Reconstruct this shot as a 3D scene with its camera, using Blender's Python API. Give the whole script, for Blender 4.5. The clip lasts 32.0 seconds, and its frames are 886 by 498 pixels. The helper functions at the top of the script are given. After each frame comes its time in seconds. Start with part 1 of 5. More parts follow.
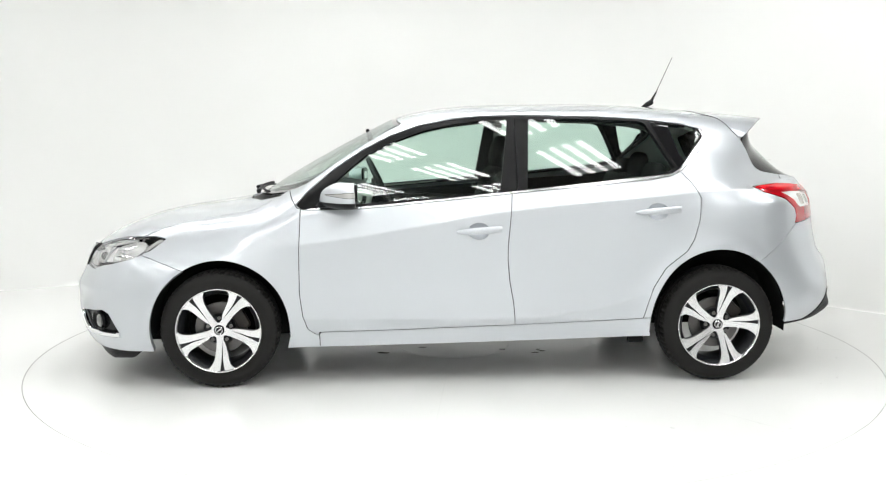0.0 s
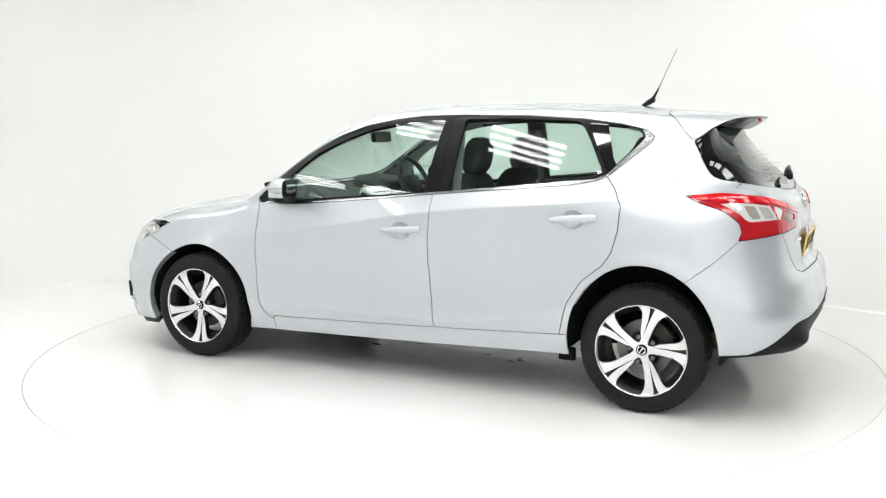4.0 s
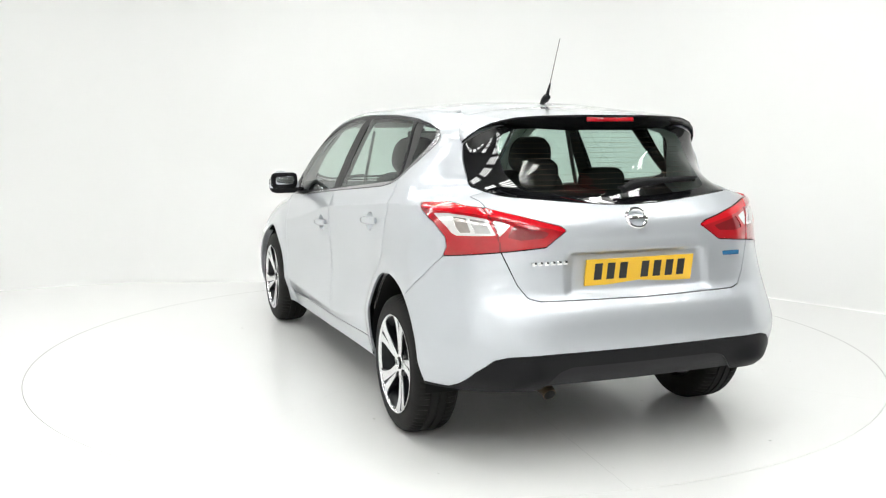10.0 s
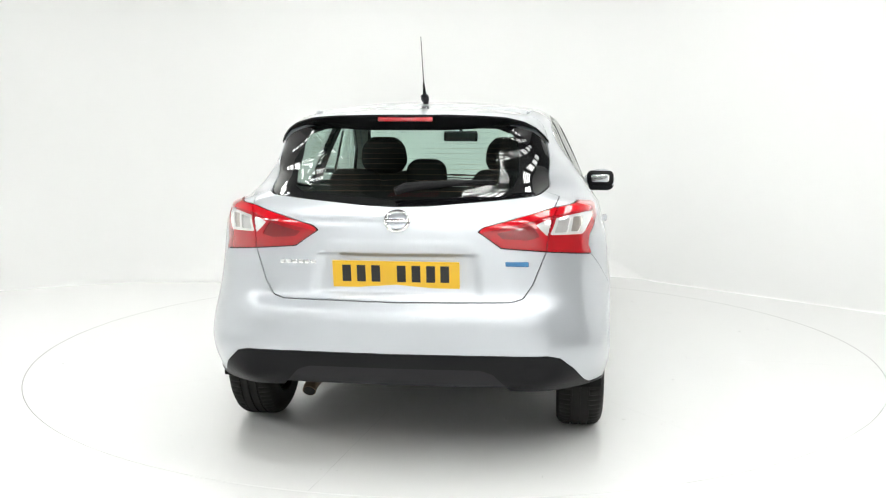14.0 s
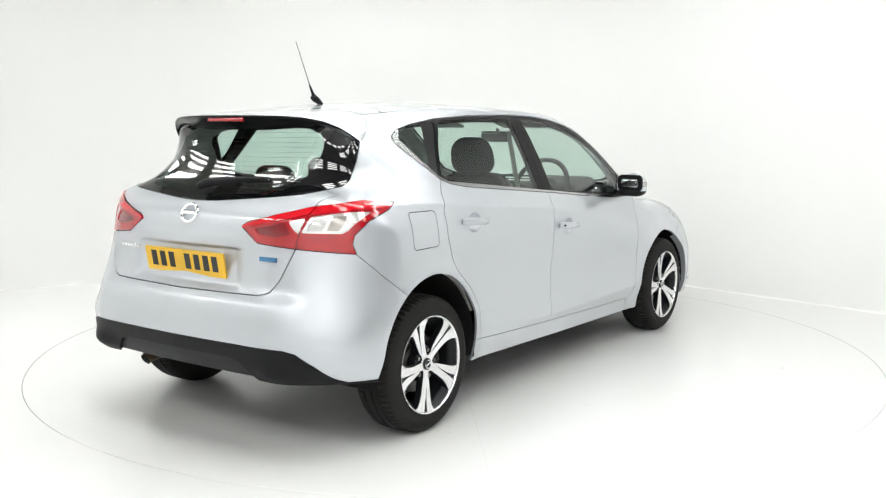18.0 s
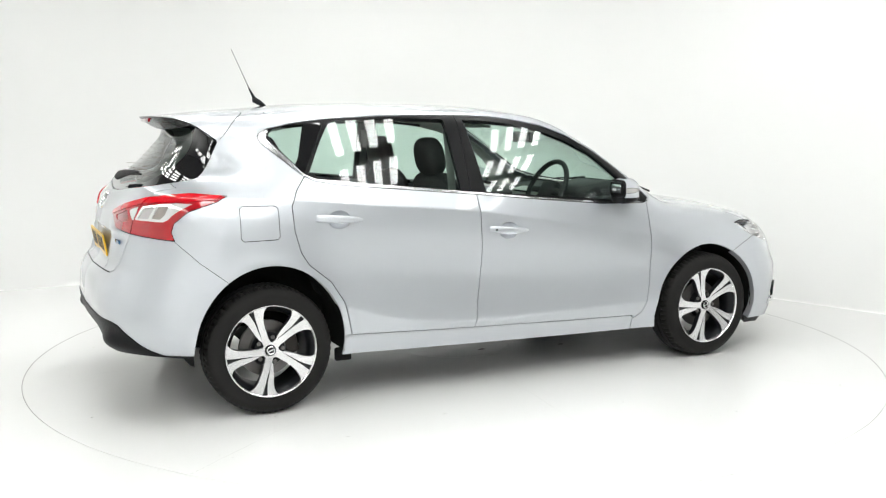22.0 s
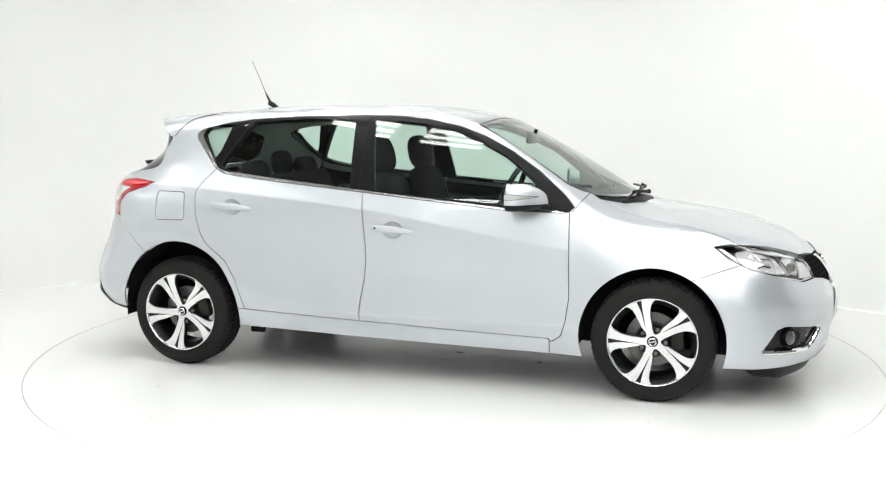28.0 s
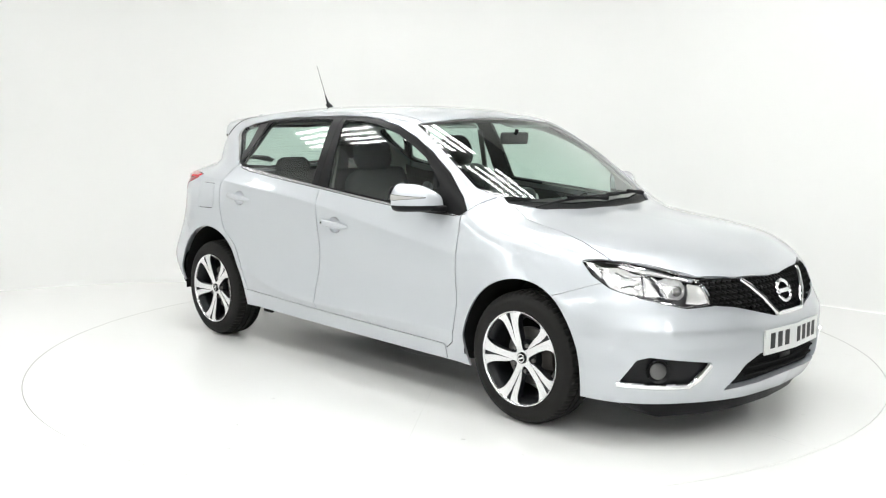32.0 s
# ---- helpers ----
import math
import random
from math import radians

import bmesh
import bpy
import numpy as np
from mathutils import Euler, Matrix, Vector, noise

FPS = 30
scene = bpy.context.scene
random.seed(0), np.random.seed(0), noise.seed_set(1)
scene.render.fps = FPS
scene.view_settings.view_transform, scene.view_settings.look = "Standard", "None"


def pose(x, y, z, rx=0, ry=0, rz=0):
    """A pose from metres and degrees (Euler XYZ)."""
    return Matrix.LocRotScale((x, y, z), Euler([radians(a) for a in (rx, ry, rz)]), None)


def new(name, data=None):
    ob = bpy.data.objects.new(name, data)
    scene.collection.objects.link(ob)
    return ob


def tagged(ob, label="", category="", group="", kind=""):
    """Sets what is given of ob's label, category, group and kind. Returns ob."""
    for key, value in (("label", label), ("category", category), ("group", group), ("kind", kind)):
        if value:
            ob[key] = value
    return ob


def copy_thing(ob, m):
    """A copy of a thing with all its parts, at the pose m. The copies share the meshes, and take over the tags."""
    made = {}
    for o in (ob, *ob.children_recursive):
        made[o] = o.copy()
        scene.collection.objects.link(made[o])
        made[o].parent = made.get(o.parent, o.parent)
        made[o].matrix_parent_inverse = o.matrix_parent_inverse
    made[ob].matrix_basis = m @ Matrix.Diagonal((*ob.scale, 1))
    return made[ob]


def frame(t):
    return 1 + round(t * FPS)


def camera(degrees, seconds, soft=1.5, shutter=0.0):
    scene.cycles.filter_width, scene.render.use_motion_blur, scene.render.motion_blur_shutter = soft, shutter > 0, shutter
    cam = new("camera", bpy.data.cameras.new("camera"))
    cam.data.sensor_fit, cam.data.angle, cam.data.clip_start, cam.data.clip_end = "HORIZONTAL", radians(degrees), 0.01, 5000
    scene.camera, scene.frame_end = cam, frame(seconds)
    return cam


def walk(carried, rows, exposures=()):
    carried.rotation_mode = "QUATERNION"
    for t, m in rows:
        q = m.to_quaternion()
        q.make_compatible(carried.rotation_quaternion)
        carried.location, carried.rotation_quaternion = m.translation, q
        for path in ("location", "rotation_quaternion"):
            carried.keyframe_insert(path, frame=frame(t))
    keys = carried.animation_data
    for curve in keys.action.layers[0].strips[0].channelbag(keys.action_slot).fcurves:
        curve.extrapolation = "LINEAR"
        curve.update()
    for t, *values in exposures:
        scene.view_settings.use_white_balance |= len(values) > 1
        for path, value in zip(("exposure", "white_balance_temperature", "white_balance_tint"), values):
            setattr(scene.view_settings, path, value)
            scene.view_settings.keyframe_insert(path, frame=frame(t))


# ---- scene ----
cam = camera(50.02, 32.0, soft=1.2)
CAM = pose(0.0, -5.866, 1.406, 82.47, 0.0, 0.57)
walk(cam, [(0.0, CAM), (32.0, CAM)])

# ---- light ----
world = bpy.data.worlds.new("studio_air")
scene.world = world
world.use_nodes = True
world.node_tree.nodes["Background"].inputs[0].default_value = (1.0, 1.0, 0.98, 1)
world.node_tree.nodes["Background"].inputs[1].default_value = 0.05
scene.view_settings.exposure = 0.0
TUBE_POWER = 15.0

# ---- materials ----
def material(name, base, rough=0.5, metal=0.0, coat=0.0, spec=0.5, bump=0.0, scale=60.0, vary=0.0, wear=3.0):
    """A principled material with grain at two scales: fine relief and broad drift of colour and gloss."""
    m = bpy.data.materials.new(name)
    m.use_nodes = True
    n, l = m.node_tree.nodes, m.node_tree.links
    b = n["Principled BSDF"]
    b.inputs["Base Color"].default_value = (*base, 1)
    b.inputs["Roughness"].default_value = rough
    b.inputs["Metallic"].default_value = metal
    b.inputs["Coat Weight"].default_value = coat
    b.inputs["Coat Roughness"].default_value = 0.012
    b.inputs["Specular IOR Level"].default_value = spec
    c = n.new("ShaderNodeTexCoord")
    if vary:
        t = n.new("ShaderNodeTexNoise")
        t.inputs["Scale"].default_value, t.inputs["Detail"].default_value = wear, 5
        l.new(c.outputs["Object"], t.inputs["Vector"])
        r = n.new("ShaderNodeMapRange")
        r.inputs["To Min"].default_value, r.inputs["To Max"].default_value = 1 - vary, 1 + vary
        l.new(t.outputs["Fac"], r.inputs["Value"])
        x = n.new("ShaderNodeVectorMath")
        x.operation = "SCALE"
        x.inputs[0].default_value = base
        l.new(r.outputs["Result"], x.inputs["Scale"])
        l.new(x.outputs["Vector"], b.inputs["Base Color"])
        q = n.new("ShaderNodeMath")
        q.operation = "MULTIPLY"
        q.inputs[1].default_value = rough
        l.new(r.outputs["Result"], q.inputs[0])
        l.new(q.outputs["Value"], b.inputs["Roughness"])
    if bump:
        t = n.new("ShaderNodeTexNoise")
        t.inputs["Scale"].default_value, t.inputs["Detail"].default_value = scale, 3
        l.new(c.outputs["Object"], t.inputs["Vector"])
        k = n.new("ShaderNodeBump")
        k.inputs["Strength"].default_value, k.inputs["Distance"].default_value = bump, 0.002
        l.new(t.outputs["Fac"], k.inputs["Height"])
        l.new(k.outputs["Normal"], b.inputs["Normal"])
    return m


def glass_material(name, tint, strength, rough=0.0):
    """Thin glazing: a tinted see-through sheet under a clear mirror-like skin."""
    m = bpy.data.materials.new(name)
    m.use_nodes = True
    n, l = m.node_tree.nodes, m.node_tree.links
    n.remove(n["Principled BSDF"])
    a, g, mix = n.new("ShaderNodeBsdfTransparent"), n.new("ShaderNodeBsdfGlossy"), n.new("ShaderNodeMixShader")
    w, p, r = n.new("ShaderNodeLayerWeight"), n.new("ShaderNodeMath"), n.new("ShaderNodeMapRange")
    w.inputs["Blend"].default_value = 0.5
    p.operation, p.inputs[1].default_value = "POWER", 4.0
    r.inputs["To Min"].default_value, r.inputs["To Max"].default_value = strength, 0.95
    a.inputs["Color"].default_value = (*tint, 1)
    g.inputs["Roughness"].default_value = rough
    l.new(w.outputs["Facing"], p.inputs[0])
    l.new(p.outputs[0], r.inputs["Value"])
    l.new(r.outputs["Result"], mix.inputs["Fac"])
    l.new(a.outputs[0], mix.inputs[1])
    l.new(g.outputs[0], mix.inputs[2])
    l.new(mix.outputs[0], n["Material Output"].inputs["Surface"])
    return m


def emitter(name, colour, strength):
    m = bpy.data.materials.new(name)
    m.use_nodes = True
    b = m.node_tree.nodes["Principled BSDF"]
    b.inputs["Base Color"].default_value = (0.8, 0.8, 0.8, 1)
    b.inputs["Emission Color"].default_value = (*colour, 1)
    b.inputs["Emission Strength"].default_value = strength
    return m


PAINT = material("silver_paint", (0.548, 0.572, 0.606), 0.41, 0.64, 1.0, 0.5, 0.02, 900, 0.015, 2)
BLACK = material("black_trim", (0.008, 0.008, 0.009), 0.22, 0, 0, 0.22, 0.03, 300, 0.1)
SATIN = material("satin_black_trim", (0.006, 0.006, 0.0065), 0.33, 0, 0, 0.14, 0.05, 500, 0.1)
LAMPGREY = material("grey_lamp_bowl", (0.26, 0.26, 0.27), 0.22, 0.6, 0.3, 0.5, 0.05, 60, 0.1, 20)
MATT = material("matt_black_plastic", (0.008, 0.008, 0.009), 0.45, 0, 0, 0.16, 0.2, 700, 0.1)
DARK = material("underbody_black", (0.008, 0.008, 0.008), 0.9, 0, 0, 0.2, 0.3, 90, 0.3)
RUBBER = material("tyre_rubber", (0.013, 0.0125, 0.0118), 0.7, 0, 0, 0.2, 0.3, 250, 0.25, 6)
CHROME = material("chrome", (0.86, 0.87, 0.88), 0.07, 1.0, 0, 0.5, 0.0, 1, 0.02)
BRIGHTTRIM = material("bright_trim_metal", (0.50, 0.505, 0.51), 0.24, 1.0, 0, 0.5, 0.0, 1, 0.02)
ALLOY = material("machined_alloy", (0.80, 0.80, 0.81), 0.24, 0.85, 0.6, 0.5, 0.03, 500, 0.02)
POCKET = material("dark_alloy_paint", (0.007, 0.0075, 0.009), 0.30, 0.0, 0.0, 0.25, 0.02, 300, 0.1)
STEEL = material("brake_steel", (0.17, 0.165, 0.16), 0.42, 0.9, 0, 0.5, 0.1, 200, 0.15)
BRAKE = material("dull_brake_iron", (0.15, 0.145, 0.14), 0.4, 0.7, 0, 0.4, 0.1, 200, 0.15)
TANSTEEL = material("weathered_exhaust_steel", (0.16, 0.115, 0.075), 0.45, 0.6, 0, 0.5, 0.3, 120, 0.35, 8)
RUST = material("hub_steel", (0.035, 0.030, 0.027), 0.7, 0.3, 0, 0.5, 0.3, 150, 0.3)
CLOTH = material("charcoal_cloth", (0.035, 0.035, 0.037), 0.95, 0, 0, 0.2, 0.6, 800, 0.2)
CABIN = material("dark_cabin_plastic", (0.028, 0.028, 0.03), 0.65, 0, 0, 0.4, 0.3, 500, 0.1)
BELTGREY = material("belt_webbing", (0.20, 0.20, 0.195), 0.8, 0, 0, 0.3, 0.4, 900, 0.1)
HEADLINER = material("grey_headliner", (0.42, 0.42, 0.40), 0.95, 0, 0, 0.2, 0.3, 600, 0.05)
GREYTRIM = material("grey_cabin_trim", (0.60, 0.60, 0.585), 0.75, 0, 0, 0.3, 0.2, 500, 0.05)
RED = material("red_lens", (0.60, 0.004, 0.012), 0.10, 0, 1.0, 0.4, 0.04, 45, 0.12, 14)
DEEPRED = material("deep_red_lens", (0.40, 0.003, 0.009), 0.10, 0, 1.0, 0.6, 0.15, 60, 0.2, 12)
DARKRED = material("dark_red_lens", (0.20, 0.002, 0.006), 0.08, 0, 1.0, 0.6, 0.1, 60, 0.2, 12)
LENS = material("clear_ribbed_lens", (0.50, 0.49, 0.48), 0.12, 0.3, 1.0, 0.6, 0.25, 70, 0.15, 20)
REFLECTOR = material("lamp_reflector", (0.84, 0.84, 0.84), 0.16, 0.45, 0.5, 0.5, 0.1, 40, 0.1, 20)
YELLOW = material("yellow_plate", (0.78, 0.46, 0.012), 0.35, 0, 0.3, 0.5, 0.02, 300, 0.04, 8)
WHITEPLATE = material("white_plate", (0.70, 0.71, 0.70), 0.35, 0, 0.3, 0.5, 0.02, 300, 0.04, 8)
GREYPLASTIC = material("grey_bumper_plastic", (0.017, 0.017, 0.019), 0.45, 0, 0, 0.25, 0.2, 700, 0.1)
INK = material("black_ink", (0.012, 0.012, 0.012), 0.5)
BLUE = material("blue_badge", (0.03, 0.17, 0.36), 0.2, 0.2, 0.8)
AMBER = material("clear_indicator_lens", (0.52, 0.515, 0.50), 0.2, 0.2, 0.8, 0.5, 0.2, 90)
GLASS = glass_material("greenish_glass", (0.775, 0.895, 0.84), 0.07)
PRIVACY = glass_material("rear_glass", (0.72, 0.84, 0.79), 0.045)
COVER = glass_material("lamp_cover", (0.97, 0.97, 0.97), 0.05)
WHITE = material("white_studio_paint", (0.80, 0.80, 0.79), 0.45, 0, 0, 0.25, 0.03, 12, 0.015, 0.7)
FLOOR = material("glossy_white_floor", (0.785, 0.785, 0.775), 0.22, 0, 0, 0.45, 0.03, 12, 0.015, 1.2)
GROOVE = material("grey_gap", (0.22, 0.22, 0.21), 0.8)
SCUFF = material("floor_scuff", (0.50, 0.50, 0.48), 0.5)
ROOFING = material("dark_roof_sheet", (0.24, 0.235, 0.225), 0.7, 0, 0, 0.3, 0.3, 20, 0.25, 1.5)
LENSWHITE = material("white_lamp_chamber", (0.80, 0.80, 0.79), 0.10, 0.35, 1.0, 0.6, 0.1, 60, 0.05, 20)
AMBERCELL = material("smoky_amber_cell", (0.40, 0.36, 0.33), 0.15, 0.4, 1.0, 0.6, 0.25, 90, 0.2, 30)
GLOSSBLACK = material("black_glass_band", (0.006, 0.006, 0.007), 0.02, 0, 0.6, 0.5)
SMOKED = material("fog_lamp_glass", (0.08, 0.08, 0.08), 0.08, 0.4, 1.0, 0.6, 0.1, 80, 0.1)
DIMHALL = material("dim_hall_panel", (0.10, 0.10, 0.098), 0.8, 0, 0, 0.3, 0.2, 10, 0.2, 1.0)
BACKROOM = material("pale_hall_wall", (0.80, 0.797, 0.79), 0.8, 0, 0, 0.3, 0.2, 10, 0.2, 1.0)

# ---- the car's outer form, as smooth height fields: x ahead, y to its left, z up ----
def spline(xs, ys, blur=0.0):
    """A smooth curve through knots, without overshoot; blur rounds it over that length."""
    xs, ys = np.array(xs, float), np.array(ys, float)
    d = np.diff(ys) / np.diff(xs)
    m = np.zeros_like(xs)
    m[0], m[-1] = d[0], d[-1]
    same = d[:-1] * d[1:] > 0
    m[1:-1][same] = 2 * d[:-1][same] * d[1:][same] / (d[:-1] + d[1:])[same]

    def at(v):
        v = np.clip(np.asarray(v, float), xs[0], xs[-1])
        i = np.clip(np.searchsorted(xs, v) - 1, 0, len(xs) - 2)
        h = xs[i + 1] - xs[i]
        t = (v - xs[i]) / h
        return ((1 + 2 * t) * (1 - t) ** 2 * ys[i] + t * (1 - t) ** 2 * h * m[i] + t * t * (3 - 2 * t) * ys[i + 1] + t * t * (t - 1) * h * m[i + 1])
    if not blur:
        return at
    g = np.linspace(xs[0] - 4 * blur, xs[-1] + 4 * blur, 3000)
    s = at(g) + np.minimum(g - xs[0], 0) * m[0] + np.maximum(g - xs[-1], 0) * m[-1]
    k = np.arange(-int(3 * blur / (g[1] - g[0])), int(3 * blur / (g[1] - g[0])) + 1) * (g[1] - g[0])
    w = np.exp(-0.5 * (k / blur) ** 2)
    pad = len(k) // 2
    s = np.convolve(np.pad(s, pad, mode="reflect", reflect_type="odd"), w / w.sum(), "valid")
    return lambda v: np.interp(v, g, s)


STATION = (-2.1, -1.75, -1.35, -0.9, -0.2, 0.5, 1.0, 1.35, 1.8, 2.2)
# feature lines of the flank: height and half width at the stations
FLANK = [
    (spline((-2.2, 2.3), (0.15, 0.15), 0.10), spline(STATION, (0.80, 0.82, 0.80, 0.785, 0.785, 0.785, 0.79, 0.81, 0.82, 0.80), 0.10)),
    (spline((-2.2, 2.3), (0.31, 0.29), 0.10), spline(STATION, (0.84, 0.862, 0.855, 0.832, 0.828, 0.826, 0.83, 0.852, 0.862, 0.84), 0.10)),
    (spline((-2.2, -1.35, -1.06, -0.83, -0.5, -0.2, 2.3), (0.52, 0.55, 0.54, 0.45, 0.385, 0.365, 0.38), 0.10), spline(STATION, (0.85, 0.87, 0.876, 0.871, 0.863, 0.854, 0.851, 0.868, 0.87, 0.85), 0.10)),
    (spline((-2.2, -1.0, 0.0, 2.3), (0.68, 0.67, 0.58, 0.54), 0.10), spline(STATION, (0.84, 0.866, 0.879, 0.854, 0.838, 0.837, 0.849, 0.875, 0.865, 0.83), 0.10)),
    (spline(STATION, (0.955, 0.965, 0.955, 0.915, 0.845, 0.735, 0.665, 0.645, 0.63, 0.60), 0.10), spline(STATION, (0.79, 0.832, 0.862, 0.862, 0.855, 0.853, 0.856, 0.860, 0.835, 0.78), 0.10)),
    (spline(STATION, (1.05, 1.06, 1.05, 1.012, 0.945, 0.828, 0.757, 0.735, 0.71, 0.67), 0.10), spline(STATION, (0.72, 0.775, 0.833, 0.855, 0.858, 0.856, 0.850, 0.835, 0.79, 0.72), 0.10)),
    (spline(STATION, (1.14, 1.145, 1.15, 1.10, 1.035, 0.985, 0.95, 0.90, 0.85, 0.80), 0.10), spline(STATION, (0.40, 0.545, 0.75, 0.79, 0.820, 0.818, 0.80, 0.765, 0.70, 0.62), 0.10)),
    (spline((-2.2, 2.3), (1.27, 1.27), 0.10), spline(STATION, (0.42, 0.535, 0.665, 0.70, 0.720, 0.715, 0.68, 0.60, 0.5, 0.4), 0.10)),
    (spline((-2.2, 2.3), (1.447, 1.447), 0.10), spline(STATION, (0.42, 0.495, 0.575, 0.608, 0.624, 0.624, 0.59, 0.5, 0.4, 0.3), 0.10)),
    (spline((-2.2, 2.3), (1.62, 1.62), 0.10), spline(STATION, (0.36, 0.39, 0.45, 0.48, 0.49, 0.49, 0.45, 0.4, 0.3, 0.2), 0.10)),
]
ROOFLINE = spline((-1.95, -1.778, -1.616, -1.344, -0.99, -0.638, -0.289, -0.046, 0.127, 0.299, 0.427, 0.575, 0.748, 0.922, 1.095, 1.2, 1.27, 1.441, 1.612, 1.784, 1.956, 2.05, 2.13, 2.19, 2.26, 2.4),
                  (1.39, 1.422, 1.445, 1.482, 1.513, 1.522, 1.519, 1.512, 1.498, 1.470, 1.430, 1.361, 1.272, 1.169, 1.066, 1.005, 0.972, 0.945, 0.922, 0.890, 0.836, 0.796, 0.748, 0.70, 0.62, 0.4), 0.03)
SWEEP = spline((-2, -0.2, 0.2, 0.45, 0.75, 1.0, 1.25, 1.45, 2.4), (0, 0, 0.06, 0.17, 0.25, 0.30, 0.23, 0.11, 0.0), 0.09)
CROWN = spline((-2.1, -1.5, -0.2, 0.2, 0.45, 0.9, 1.3, 1.7, 2.0, 2.4), (0.13, 0.155, 0.165, 0.12, 0.07, 0.075, 0.105, 0.125, 0.125, 0.10), 0.12)
NOSE = spline((0.0, 0.15, 0.2, 0.25, 0.31, 0.40, 0.50, 0.56, 0.64, 0.70, 0.76, 0.82, 1.2), (2.08, 2.18, 2.225, 2.25, 2.266, 2.275, 2.268, 2.245, 2.215, 2.185, 2.13, 2.05, 1.4), 0.016)
NOSE_PLAN = spline((0, 0.26, 0.40, 0.52, 0.62, 0.70, 0.78, 0.83, 0.88, 1.1), (0, 0.022, 0.060, 0.115, 0.175, 0.235, 0.325, 0.40, 0.50, 1.1), 0.02)
TAIL = spline((0.1, 0.25, 0.33, 0.40, 0.50, 0.60, 0.655, 0.69, 0.72, 0.86, 0.95, 1.01, 1.068, 1.36, 1.42, 1.8), (-1.9, -1.99, -2.05, -2.088, -2.108, -2.102, -2.086, -2.060, -2.042, -2.016, -2.002, -1.984, -1.935, -1.70, -1.655, -1.4), 0.008)
TAIL_CORNER = spline((0.1, 0.25, 0.33, 0.40, 0.50, 0.60, 0.70, 0.80, 0.90, 1.01, 1.068, 1.36, 1.42, 1.8), (-1.9, -1.99, -2.05, -2.088, -2.108, -2.085, -2.057, -2.028, -2.002, -1.984, -1.935, -1.70, -1.655, -1.4), 0.03)
TAIL_PLAN = spline((0, 0.33, 0.49, 0.60, 0.70, 0.78, 0.84, 0.88, 1.1), (0, 0.012, 0.030, 0.062, 0.125, 0.215, 0.33, 0.44, 1.1), 0.02)


def tail(y, z):
    """The rear face: a shelf under the tailgate that fades out towards the corners."""
    w = np.clip((y - 0.55) / 0.17, 0, 1)
    w = w * w * (3 - 2 * w)
    edge = np.clip(1 - np.abs(y - 0.745) / 0.07, 0, 1) * np.exp(-((z - 0.64) / 0.11) ** 2)
    lip = np.exp(-((y - 0.60) / 0.11) ** 2) * np.exp(-((z - 0.375) / 0.05) ** 2)
    return -0.004 * edge - 0.045 * lip + TAIL(z) * (1 - w) + TAIL_CORNER(z) * w + TAIL_PLAN(y) * (1 - 0.25 * np.exp(-((z - 0.50) / 0.17) ** 2))


def half_width(x, z):
    k = [(h(x), w(x)) for h, w in FLANK]
    zs, ys = np.stack([a for a, _ in k]), np.stack([b for _, b in k])
    d = np.diff(ys, axis=0) / np.diff(zs, axis=0)
    m = np.empty_like(zs)
    m[0], m[-1] = d[0], d[-1]
    m[1:-1] = 0.5 * (d[:-1] + d[1:])
    z = np.clip(z, zs[0], zs[-1])
    i = np.clip((z[None] >= zs).sum(0) - 1, 0, len(zs) - 2)
    j = np.arange(z.size)
    h = zs[i + 1, j] - zs[i, j]
    t = (z - zs[i, j]) / h
    ma, mb = m[i, j], m[i + 1, j]
    # a crisp shoulder line
    ma = np.where(i == 5, d[5, j], ma)
    mb = np.where(i == 4, d[4, j], mb)
    # the lower door's fold
    ma = np.where(i == 2, 0.1 * ma + 0.9 * d[2, j], ma)
    mb = np.where(i == 1, 0.1 * mb + 0.9 * d[1, j], mb)
    y = ((1 + 2 * t) * (1 - t) ** 2 * ys[i, j] + t * (1 - t) ** 2 * h * ma + t * t * (3 - 2 * t) * ys[i + 1, j] + t * t * (t - 1) * h * mb)
    for cx, cz, rx, rz in ARCHES:
        r = np.hypot((x - cx) / rx, (z - cz) / rz)
        y = y + 0.010 * np.exp(-((r - 1.02) / 0.13) ** 2)
    # the flared foot of the rear bumper, behind the wheel
    back = np.clip((-1.70 - x) / 0.10, 0, 1)
    y = y + 0.016 * back * back * (3 - 2 * back) / (1 + np.exp(np.clip((z - 0.415) / 0.009, -60, 60)))
    return y


ARCHES = ((1.342, 0.315, 0.367, 0.376), (-1.345, 0.325, 0.372, 0.410))


def smax(a, b, k):
    h = np.maximum(k - np.abs(a - b), 0) / k
    return np.maximum(a, b) + h * h * k / 4


